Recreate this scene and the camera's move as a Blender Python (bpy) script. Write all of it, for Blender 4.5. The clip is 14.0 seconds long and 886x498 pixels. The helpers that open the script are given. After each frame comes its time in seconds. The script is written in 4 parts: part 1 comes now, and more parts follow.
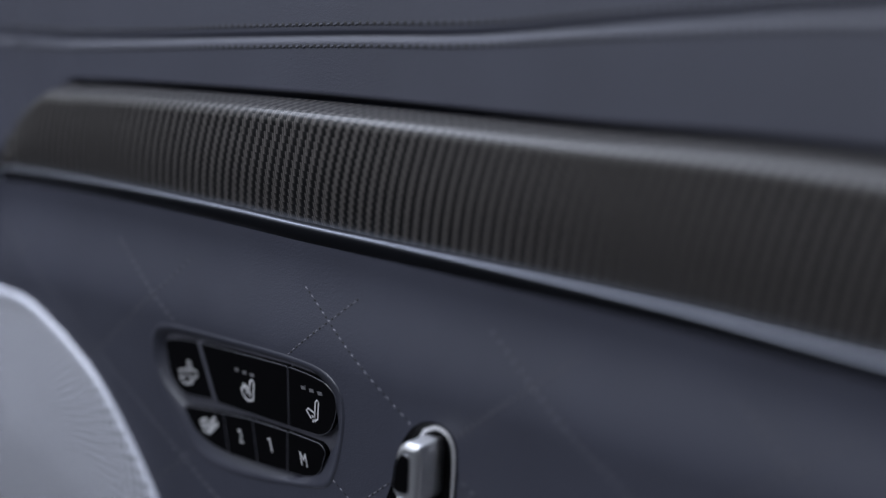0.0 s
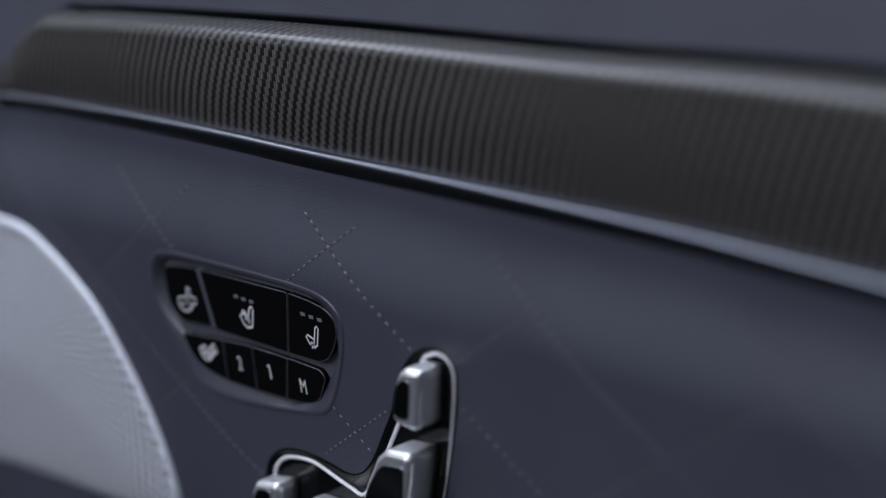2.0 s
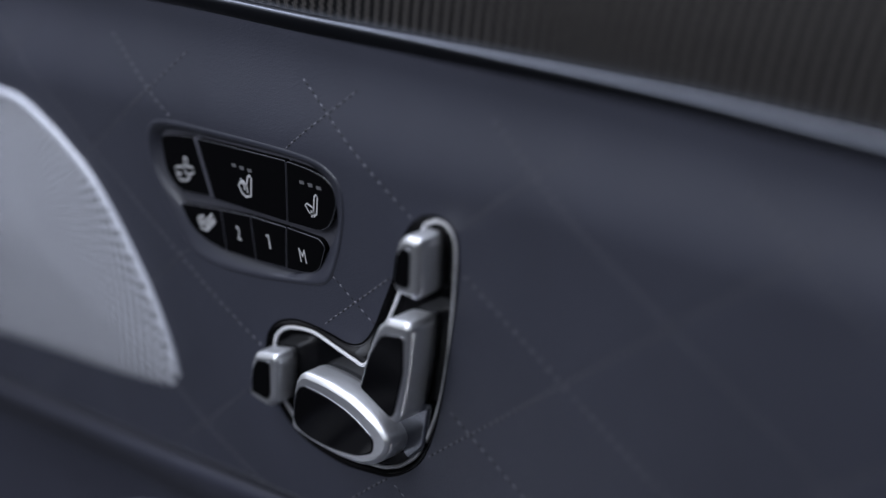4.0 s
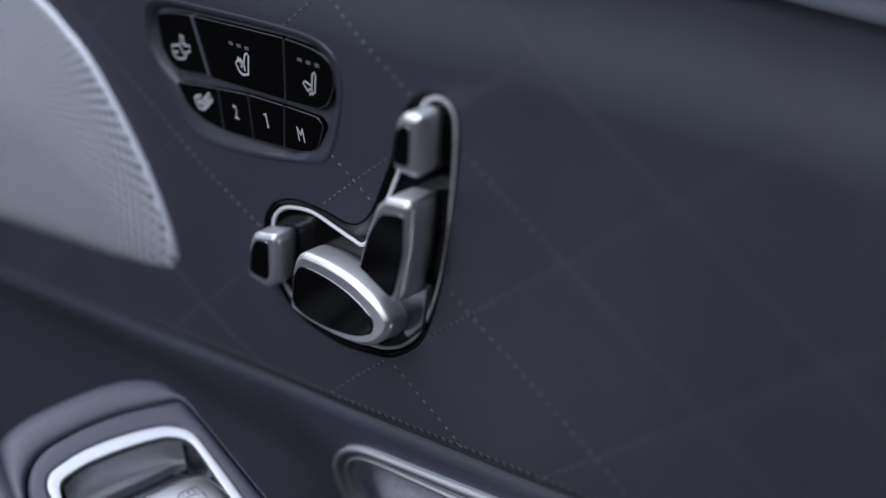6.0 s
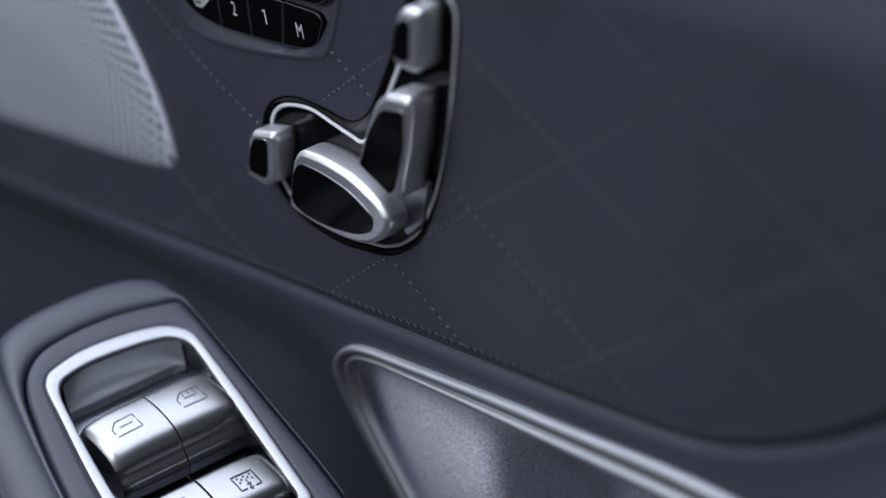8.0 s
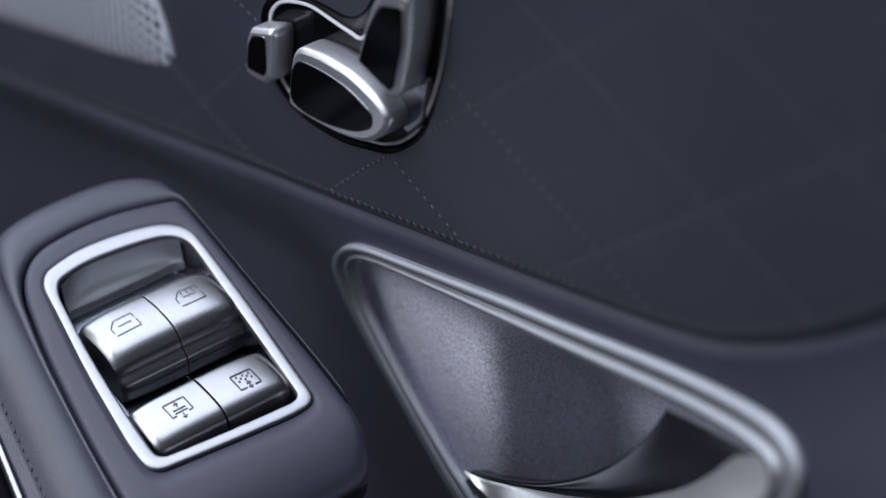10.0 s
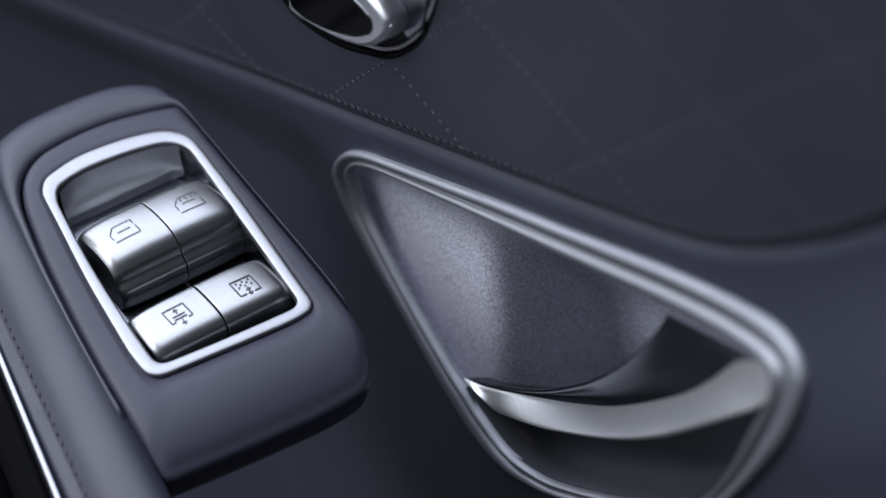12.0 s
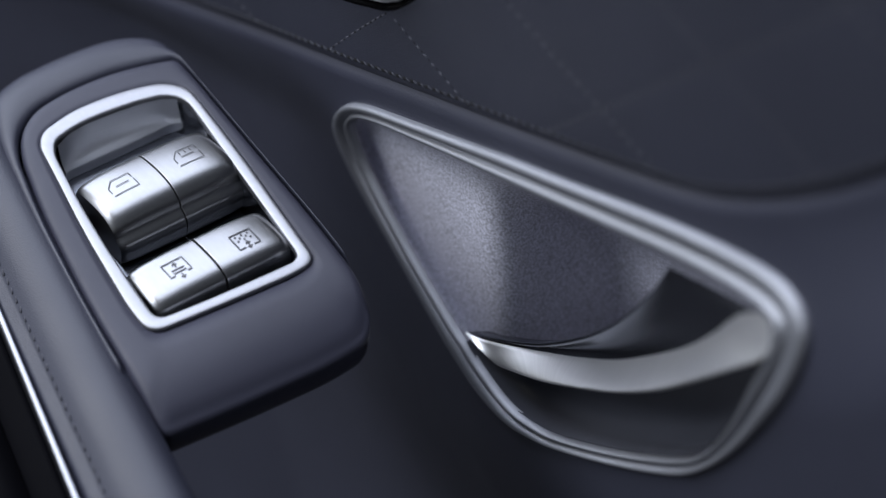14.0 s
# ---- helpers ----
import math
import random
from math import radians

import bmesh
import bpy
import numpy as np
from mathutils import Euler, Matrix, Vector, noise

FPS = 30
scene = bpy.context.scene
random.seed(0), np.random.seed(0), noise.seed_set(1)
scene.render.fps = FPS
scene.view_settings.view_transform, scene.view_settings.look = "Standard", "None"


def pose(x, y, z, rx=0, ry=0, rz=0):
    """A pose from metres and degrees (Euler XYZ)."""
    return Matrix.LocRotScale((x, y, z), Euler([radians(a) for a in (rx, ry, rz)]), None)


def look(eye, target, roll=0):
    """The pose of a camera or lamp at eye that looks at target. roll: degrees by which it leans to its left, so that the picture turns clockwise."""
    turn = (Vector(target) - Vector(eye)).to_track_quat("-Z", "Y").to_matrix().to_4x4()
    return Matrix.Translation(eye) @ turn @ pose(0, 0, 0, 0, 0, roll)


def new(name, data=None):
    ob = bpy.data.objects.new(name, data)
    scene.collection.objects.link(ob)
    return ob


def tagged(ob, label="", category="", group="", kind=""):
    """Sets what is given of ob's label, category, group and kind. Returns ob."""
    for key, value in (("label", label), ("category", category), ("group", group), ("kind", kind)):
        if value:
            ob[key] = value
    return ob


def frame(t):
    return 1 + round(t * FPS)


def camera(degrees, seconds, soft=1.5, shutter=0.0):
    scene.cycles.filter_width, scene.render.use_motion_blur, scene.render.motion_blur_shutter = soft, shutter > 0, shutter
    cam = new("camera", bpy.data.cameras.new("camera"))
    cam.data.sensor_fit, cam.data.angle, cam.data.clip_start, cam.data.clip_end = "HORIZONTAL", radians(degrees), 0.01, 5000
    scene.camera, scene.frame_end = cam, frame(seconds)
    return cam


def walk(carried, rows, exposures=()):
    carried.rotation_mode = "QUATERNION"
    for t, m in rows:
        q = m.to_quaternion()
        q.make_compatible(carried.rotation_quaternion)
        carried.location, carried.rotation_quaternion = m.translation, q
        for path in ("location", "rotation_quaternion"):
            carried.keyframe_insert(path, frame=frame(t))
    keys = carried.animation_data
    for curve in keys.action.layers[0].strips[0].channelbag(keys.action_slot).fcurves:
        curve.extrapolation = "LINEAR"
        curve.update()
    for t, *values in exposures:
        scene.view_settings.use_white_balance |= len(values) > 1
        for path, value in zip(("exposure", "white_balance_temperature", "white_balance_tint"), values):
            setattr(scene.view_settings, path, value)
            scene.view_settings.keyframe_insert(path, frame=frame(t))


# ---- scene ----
cam = camera(20.0, 14.0, soft=1.35)
# A long lens held close: a shallow zone of sharpness.
cam.data.dof.use_dof = True
cam.data.dof.focus_distance = 0.736
cam.data.dof.aperture_fstop = 5.0
PATH = [
    (0.00, look((0.5985, -0.3408, 0.2769), (0.0989, -0.0186, 0.1009), -9.48)),
    (0.50, look((0.5980, -0.3403, 0.2768), (0.0986, -0.0187, 0.0993), -9.51)),
    (1.00, look((0.5975, -0.3399, 0.2761), (0.0984, -0.0193, 0.0957), -9.56)),
    (1.50, look((0.5965, -0.3394, 0.2748), (0.0982, -0.0202, 0.0898), -9.60)),
    (2.00, look((0.5950, -0.3389, 0.2729), (0.0978, -0.0216, 0.0817), -9.65)),
    (2.50, look((0.5933, -0.3381, 0.2710), (0.0973, -0.0230, 0.0732), -9.71)),
    (3.00, look((0.5914, -0.3372, 0.2689), (0.0968, -0.0245, 0.0640), -9.78)),
    (3.50, look((0.5894, -0.3362, 0.2671), (0.0962, -0.0259, 0.0553), -9.86)),
    (4.25, look((0.5864, -0.3346, 0.2649), (0.0952, -0.0278, 0.0434), -9.96)),
    (5.00, look((0.5837, -0.3332, 0.2628), (0.0948, -0.0298, 0.0321), -10.06)),
    (5.50, look((0.5826, -0.3327, 0.2613), (0.0951, -0.0316, 0.0244), -10.13)),
    (6.00, look((0.5817, -0.3325, 0.2595), (0.0958, -0.0336, 0.0167), -10.20)),
    (6.50, look((0.5807, -0.3320, 0.2580), (0.0961, -0.0352, 0.0100), -10.27)),
    (7.00, look((0.5796, -0.3316, 0.2566), (0.0964, -0.0368, 0.0037), -10.34)),
    (7.50, look((0.5786, -0.3312, 0.2553), (0.0967, -0.0382, -0.0023), -10.39)),
    (8.00, look((0.5777, -0.3309, 0.2536), (0.0973, -0.0401, -0.0090), -10.46)),
    (8.50, look((0.5768, -0.3305, 0.2522), (0.0979, -0.0419, -0.0155), -10.52)),
    (9.25, look((0.5757, -0.3299, 0.2508), (0.0991, -0.0446, -0.0247), -10.62)),
    (10.00, look((0.5748, -0.3295, 0.2493), (0.1006, -0.0475, -0.0337), -10.71)),
    (10.50, look((0.5745, -0.3295, 0.2478), (0.1019, -0.0497, -0.0399), -10.75)),
    (11.00, look((0.5743, -0.3298, 0.2461), (0.1034, -0.0521, -0.0463), -10.79)),
    (11.50, look((0.5740, -0.3299, 0.2451), (0.1045, -0.0540, -0.0513), -10.83)),
    (12.00, look((0.5736, -0.3297, 0.2442), (0.1054, -0.0556, -0.0557), -10.87)),
    (12.50, look((0.5726, -0.3293, 0.2432), (0.1055, -0.0566, -0.0599), -10.91)),
    (13.00, look((0.5721, -0.3290, 0.2420), (0.1060, -0.0577, -0.0639), -10.98)),
    (13.50, look((0.5714, -0.3285, 0.2417), (0.1060, -0.0582, -0.0662), -11.04)),
    (14.00, look((0.5710, -0.3281, 0.2416), (0.1060, -0.0586, -0.0677), -11.09)),
]
walk(cam, PATH, exposures=[(0.0, 0.0), (14.0, 0.0)])

# ---- light: an overcast sky, with unseen soft area lamps added above and beside ----
world = bpy.data.worlds.new("sky")
scene.world = world
world.use_nodes = True
wn = world.node_tree.nodes
sky = wn.new("ShaderNodeTexSky")
sky.sky_type = "NISHITA"
sky.sun_disc = False
sky.sun_elevation = radians(50)
sky.sun_rotation = radians(214)
haze = wn.new("ShaderNodeHueSaturation")
haze.inputs["Saturation"].default_value = 0.35
world.node_tree.links.new(sky.outputs[0], haze.inputs["Color"])
world.node_tree.links.new(haze.outputs[0], wn["Background"].inputs[0])
wn["Background"].inputs[1].default_value = 0.04

sun = new("sun", bpy.data.lights.new("sun", "SUN"))
sun.data.energy = 0.5
sun.data.angle = radians(25)
sun.data.color = (1.0, 0.96, 0.9)
sun.matrix_world = look((-0.6, -0.9, 1.4), (0, 0, 0))


def soft_area(name, eye, target, w, h, watts, colour):
    lamp = new(name, bpy.data.lights.new(name, "AREA"))
    lamp.data.shape = "RECTANGLE"
    lamp.data.size, lamp.data.size_y = w, h
    lamp.data.energy = watts
    lamp.data.color = colour
    lamp.matrix_world = look(eye, target)
    return lamp


# added lamps with no visible source, placed to brighten metal, leather and the handle's bowl
soft_area("overhead_light", (-1.3, 0.8, 1.55), (-1.3, 0.7, 0.0), 3.4, 3.6, 168.0, (0.762, 0.83, 1.0))
soft_area("side_light", (-0.7, -1.6, 1.25), (0.0, 0.0, -0.1), 1.2, 1.0, 25.0, (0.82, 0.88, 1.0))

MM = 0.001


# ---- materials ----
def node_material(name):
    m = bpy.data.materials.new(name)
    m.use_nodes = True
    return m, m.node_tree.nodes, m.node_tree.links, m.node_tree.nodes["Principled BSDF"]


def noise_of(n, l, scale, detail=3.0, coord="Object"):
    tc = n.new("ShaderNodeTexCoord")
    t = n.new("ShaderNodeTexNoise")
    t.inputs["Scale"].default_value = scale
    t.inputs["Detail"].default_value = detail
    l.new(tc.outputs[coord], t.inputs["Vector"])
    return t


def ramp(n, l, source, lo, hi, p0=0.3, p1=0.7):
    r = n.new("ShaderNodeValToRGB")
    r.color_ramp.elements[0].position, r.color_ramp.elements[1].position = p0, p1
    r.color_ramp.elements[0].color, r.color_ramp.elements[1].color = (*lo, 1), (*hi, 1)
    l.new(source, r.inputs["Fac"])
    return r


def leather(name, base, rough=0.5, grain=0.00018, scale=1800.0, speck=0.0):
    m, n, l, b = node_material(name)
    big = noise_of(n, l, 14, 4)
    lo = tuple(c * 0.9 for c in base)
    hi = tuple(c * 1.1 for c in base)
    tint = ramp(n, l, big.outputs["Fac"], lo, hi).outputs[0]
    if speck:
        sp = noise_of(n, l, 1500, 2)
        mul = n.new("ShaderNodeMix")
        mul.data_type, mul.blend_type = "RGBA", "MULTIPLY"
        mul.inputs[0].default_value = speck
        l.new(tint, mul.inputs[6])
        l.new(ramp(n, l, sp.outputs["Fac"], (0.55, 0.55, 0.55), (1.45, 1.45, 1.45), 0.35, 0.65).outputs[0], mul.inputs[7])
        tint = mul.outputs[2]
    l.new(tint, b.inputs["Base Color"])
    tc = n.new("ShaderNodeTexCoord")
    vor = n.new("ShaderNodeTexVoronoi")
    vor.inputs["Scale"].default_value = scale
    l.new(tc.outputs["Object"], vor.inputs["Vector"])
    fine = noise_of(n, l, scale * 2.2, 2)
    add = n.new("ShaderNodeMath")
    add.operation = "MULTIPLY_ADD"
    add.inputs[1].default_value = 0.35
    l.new(fine.outputs["Fac"], add.inputs[0])
    l.new(vor.outputs["Distance"], add.inputs[2])
    bump = n.new("ShaderNodeBump")
    bump.inputs["Strength"].default_value = 0.32
    bump.inputs["Distance"].default_value = grain
    l.new(add.outputs[0], bump.inputs["Height"])
    l.new(bump.outputs[0], b.inputs["Normal"])
    mid = noise_of(n, l, 60, 3)
    rr = n.new("ShaderNodeMapRange")
    rr.inputs["To Min"].default_value, rr.inputs["To Max"].default_value = rough - 0.05, rough + 0.06
    l.new(mid.outputs["Fac"], rr.inputs["Value"])
    l.new(rr.outputs[0], b.inputs["Roughness"])
    b.inputs["Specular IOR Level"].default_value = 0.5
    return m


def metal(name, base, rough, brushed=0.0, axis=(4, 4, 900)):
    m, n, l, b = node_material(name)
    b.inputs["Metallic"].default_value = 1.0
    tc = n.new("ShaderNodeTexCoord")
    mp = n.new("ShaderNodeMapping")
    mp.inputs["Scale"].default_value = axis
    t = n.new("ShaderNodeTexNoise")
    t.inputs["Scale"].default_value = 3.0
    t.inputs["Detail"].default_value = 4.0
    l.new(tc.outputs["Object"], mp.inputs[0])
    l.new(mp.outputs[0], t.inputs["Vector"])
    l.new(ramp(n, l, t.outputs["Fac"], tuple(c * 0.93 for c in base), base).outputs[0], b.inputs["Base Color"])
    rr = n.new("ShaderNodeMapRange")
    rr.inputs["To Min"].default_value, rr.inputs["To Max"].default_value = rough * 0.93, rough * 1.08
    smear = noise_of(n, l, 18, 2)
    l.new(smear.outputs["Fac"], rr.inputs["Value"])
    l.new(rr.outputs[0], b.inputs["Roughness"])
    if brushed:
        bump = n.new("ShaderNodeBump")
        bump.inputs["Strength"].default_value = brushed
        bump.inputs["Distance"].default_value = 0.00001
        l.new(t.outputs["Fac"], bump.inputs["Height"])
        l.new(bump.outputs[0], b.inputs["Normal"])
    return m


def plastic(name, base, rough, coat=0.0, fleck=0.06):
    m, n, l, b = node_material(name)
    t = noise_of(n, l, 30, 4)
    l.new(ramp(n, l, t.outputs["Fac"], tuple(c * (1 - fleck) for c in base), tuple(c * (1 + fleck) for c in base)).outputs[0],
          b.inputs["Base Color"])
    d = noise_of(n, l, 400, 3)
    rr = n.new("ShaderNodeMapRange")
    rr.inputs["To Min"].default_value, rr.inputs["To Max"].default_value = rough * 0.85, rough * 1.2
    l.new(d.outputs["Fac"], rr.inputs["Value"])
    l.new(rr.outputs[0], b.inputs["Roughness"])
    b.inputs["Coat Weight"].default_value = coat
    b.inputs["Coat Roughness"].default_value = 0.04
    return m


def carbon(name, tow):
    """Twill-woven carbon under clear lacquer: UV holds metres along and across the strip."""
    m, n, l, b = node_material(name)
    uv = n.new("ShaderNodeUVMap")
    sc = n.new("ShaderNodeVectorMath")
    sc.operation = "MULTIPLY"
    sc.inputs[1].default_value = (1.0 / tow, 1.0 / (2.0 * tow), 1.0)
    l.new(uv.outputs[0], sc.inputs[0])
    sep = n.new("ShaderNodeSeparateXYZ")
    l.new(sc.outputs[0], sep.inputs[0])

    def op(kind, a, c=None):
        k = n.new("ShaderNodeMath")
        k.operation = kind
        for i, v in enumerate((a, c)):
            if v is None:
                continue
            if isinstance(v, (int, float)):
                k.inputs[i].default_value = v
            else:
                l.new(v, k.inputs[i])
        return k.outputs[0]

    x, y = sep.outputs["X"], sep.outputs["Y"]
    fx, fy = op("FLOOR", x), op("FLOOR", y)
    s = op("FLOORED_MODULO", op("SUBTRACT", fx, fy), 4.0)
    warp = op("LESS_THAN", s, 1.5)
    rx = op("PINGPONG", op("SUBTRACT", x, fx), 0.5)
    ry = op("PINGPONG", op("SUBTRACT", y, fy), 0.5)
    # the rounded back of each tow
    mixh = n.new("ShaderNodeMix")
    l.new(warp, mixh.inputs[0])
    l.new(ry, mixh.inputs[2])
    l.new(rx, mixh.inputs[3])
    hgt = op("POWER", mixh.outputs[0], 0.6)
    # warp tows painted paler for the sheen of their fibres, weft near black
    col = n.new("ShaderNodeMix")
    col.data_type = "RGBA"
    l.new(warp, col.inputs[0])
    col.inputs[6].default_value = (0.004, 0.004, 0.0045, 1)
    col.inputs[7].default_value = (0.066, 0.061, 0.0585, 1)
    grain = noise_of(n, l, 900, 3)
    dim = n.new("ShaderNodeMix")
    dim.data_type, dim.blend_type = "RGBA", "MULTIPLY"
    dim.inputs[0].default_value = 0.45
    l.new(col.outputs[2], dim.inputs[6])
    l.new(ramp(n, l, grain.outputs["Fac"], (0.4, 0.4, 0.4), (1.2, 1.2, 1.2)).outputs[0], dim.inputs[7])
    l.new(dim.outputs[2], b.inputs["Base Color"])
    bump = n.new("ShaderNodeBump")
    bump.inputs["Strength"].default_value = 0.5
    bump.inputs["Distance"].default_value = 0.0003
    l.new(hgt, bump.inputs["Height"])
    l.new(bump.outputs[0], b.inputs["Normal"])
    b.inputs["Roughness"].default_value = 0.42
    b.inputs["Specular IOR Level"].default_value = 0.18
    b.inputs["Coat Weight"].default_value = 0.5
    b.inputs["Coat Roughness"].default_value = 0.12
    return m


def perforated(name, centre):
    """Silver grille with spirals of fine holes round a centre."""
    m, n, l, b = node_material(name)
    tc = n.new("ShaderNodeTexCoord")
    sub = n.new("ShaderNodeVectorMath")
    sub.operation = "SUBTRACT"
    sub.inputs[1].default_value = centre
    l.new(tc.outputs["Object"], sub.inputs[0])
    sep = n.new("ShaderNodeSeparateXYZ")
    l.new(sub.outputs[0], sep.inputs[0])

    def op(kind, a, c=None, d=None):
        k = n.new("ShaderNodeMath")
        k.operation = kind
        for i, v in enumerate((a, c, d)):
            if v is None:
                continue
            if isinstance(v, (int, float)):
                k.inputs[i].default_value = v
            else:
                l.new(v, k.inputs[i])
        return k.outputs[0]

    ang = op("ARCTAN2", sep.outputs["Z"], sep.outputs["X"])
    r = op("SQRT", op("ADD", op("MULTIPLY", sep.outputs["X"], sep.outputs["X"]), op("MULTIPLY", sep.outputs["Z"], sep.outputs["Z"])))
    lg = op("LOGARITHM", op("ADD", r, 0.004), 2.718)
    a = op("SINE", op("ADD", op("MULTIPLY", ang, 70.0), op("MULTIPLY", lg, 70.0)))
    c = op("SINE", op("SUBTRACT", op("MULTIPLY", ang, 70.0), op("MULTIPLY", lg, 70.0)))
    h = op("MULTIPLY", a, c)
    holes = op("GREATER_THAN", h, 0.14)
    mix = n.new("ShaderNodeMix")
    mix.data_type = "RGBA"
    l.new(holes, mix.inputs[0])
    mix.inputs[6].default_value = (0.68, 0.70, 0.78, 1)
    mix.inputs[7].default_value = (0.03, 0.032, 0.045, 1)
    l.new(mix.outputs[2], b.inputs["Base Color"])
    bump = n.new("ShaderNodeBump")
    bump.invert = True
    bump.inputs["Strength"].default_value = 0.4
    bump.inputs["Distance"].default_value = 0.0004
    l.new(h, bump.inputs["Height"])
    l.new(bump.outputs[0], b.inputs["Normal"])
    b.inputs["Metallic"].default_value = 0.3
    b.inputs["Roughness"].default_value = 0.45
    return m


M_LEATHER = leather("blue_grey_leather", (0.0330, 0.0352, 0.0515))
M_LOWER = leather("slate_leather", (0.0350, 0.0372, 0.0560), 0.46)
M_PAD = plastic("satin_slate_plastic", (0.040, 0.041, 0.061), 0.45)
M_PAD.node_tree.nodes["Principled BSDF"].inputs["Specular IOR Level"].default_value = 0.35
M_THREAD = leather("grey_thread", (0.13, 0.13, 0.155), 0.7, 0.0001, 3000)
M_SEAMTHREAD = leather("slate_thread", (0.034, 0.036, 0.05), 0.7, 0.0001, 3000)
M_DARKTHREAD = leather("dark_thread", (0.03, 0.031, 0.042), 0.6, 0.0001, 3000)
M_HOLE = plastic("stitch_hole", (0.008, 0.008, 0.01), 0.8)
M_CARBON = carbon("carbon_twill", 0.00116)
M_LIP = metal("satin_aluminium", (0.18, 0.19, 0.222), 0.32, 0.1, (3, 3, 400))
M_CHROME = metal("satin_chrome", (0.315, 0.317, 0.335), 0.42, 0.12, (6, 300, 300))
M_SATIN = metal("matt_chrome", (0.84, 0.85, 0.88), 0.42, 0.1, (6, 300, 300))
# pale paint in place of metal, for the bright reflection of the chrome line
M_LINE = plastic("pale_silver_line", (0.62, 0.62, 0.65), 0.35)
M_FRAME = metal("beaded_chrome", (0.37, 0.38, 0.41), 0.58, 0.1, (6, 300, 300))
M_LEVER = metal("lever_chrome", (0.95, 0.95, 0.94), 0.38)
M_ROCKER = metal("silver_rocker", (0.30, 0.302, 0.31), 0.3, 0.15, (6, 300, 300))
M_SCOOP = metal("scoop_silver", (0.72, 0.73, 0.77), 0.46)
M_BRIGHT = metal("bright_chrome", (0.26, 0.265, 0.29), 0.3)
# lever chrome darkened by colour, for the dark reflection in its hollow
M_HOLLOW = metal("darkened_chrome", (0.115, 0.122, 0.15), 0.26)
M_DARKCHROME = metal("dark_chrome", (0.22, 0.23, 0.26), 0.2)
M_PIANO = plastic("piano_black", (0.003, 0.003, 0.0035), 0.1, 0.0)
M_PIANO.node_tree.nodes["Principled BSDF"].inputs["Specular IOR Level"].default_value = 0.04
M_BLACK = plastic("black_plastic", (0.008, 0.008, 0.010), 0.4)
M_BLACK.node_tree.nodes["Principled BSDF"].inputs["Specular IOR Level"].default_value = 0.15
M_GRILLE = perforated("perforated_silver", (-0.245, 0.0, -0.022))
M_RIM = plastic("silver_rim_paint", (0.62, 0.64, 0.72), 0.4, 0.1)
M_SURROUND = plastic("soft_grey_paint", (0.034, 0.036, 0.050), 0.36, 0.15)
M_BAR = plastic("silver_paint", (0.075, 0.076, 0.094), 0.35, 0.2)
M_ICON = plastic("white_print", (0.5, 0.5, 0.52), 0.6)
M_MARK = plastic("grey_engraving", (0.1, 0.1, 0.108), 0.6)
M_CUP = leather("grained_silver_plastic", (0.56, 0.56, 0.64), 0.42, 0.00022, 1700, 0.8)
M_FLOOR = leather("dark_carpet", (0.022, 0.022, 0.025), 0.9, 0.002, 500.0)
M_SCREEN = plastic("dark_screen", (0.02, 0.02, 0.023), 0.8)
M_EDGE = plastic("matt_black_plastic", (0.003, 0.003, 0.004), 0.6)
M_EDGE.node_tree.nodes["Principled BSDF"].inputs["Specular IOR Level"].default_value = 0.02
M_CAVITY = plastic("glossy_graphite_plastic", (0.07, 0.073, 0.088), 0.24)
M_DARK = plastic("dark_trim_plastic", (0.02, 0.021, 0.026), 0.55)


# ---- shapes ----
def smooth_curve(pts, count, closed=True):
    """Points evenly spread on a Catmull-Rom curve through pts."""
    p = np.array(pts, float)
    k = len(p)
    out = []
    spans = k if closed else k - 1
    for i in range(spans):
        if closed:
            a, b, c, d = p[(i - 1) % k], p[i], p[(i + 1) % k], p[(i + 2) % k]
        else:
            a, b, c, d = p[max(i - 1, 0)], p[i], p[i + 1], p[min(i + 2, k - 1)]
        for u in np.linspace(0, 1, 16, endpoint=False):
            out.append(0.5 * (2 * b + (c - a) * u + (2 * a - 5 * b + 4 * c - d) * u * u + (3 * b - a - 3 * c + d) * u ** 3))
    if not closed:
        out.append(p[-1])
    out = np.array(out)
    loop = np.vstack([out, out[:1]]) if closed else out
    run = np.concatenate([[0], np.cumsum(np.linalg.norm(np.diff(loop, axis=0), axis=1))])
    at = np.linspace(0, run[-1], count, endpoint=not closed)
    return np.stack([np.interp(at, run, loop[:, i]) for i in range(p.shape[1])], 1)


def grow(ring, d):
    """A closed flat ring moved outwards by d."""
    t = np.roll(ring, -1, 0) - np.roll(ring, 1, 0)
    nrm = np.stack([t[:, 1], -t[:, 0]], 1)
    nrm /= np.linalg.norm(nrm, axis=1)[:, None] + 1e-12
    area = np.sum(ring[:, 0] * np.roll(ring[:, 1], -1) - np.roll(ring[:, 0], -1) * ring[:, 1])
    return ring + nrm * d * (1 if area > 0 else -1)


def on_panel(ring, y):
    """Flat (x, z) points at the depth y, a number or a function of x and z."""
    if callable(y):
        return [Vector((a, y(a, c), c)) for a, c in ring]
    return [Vector((a, y, c)) for a, c in ring]


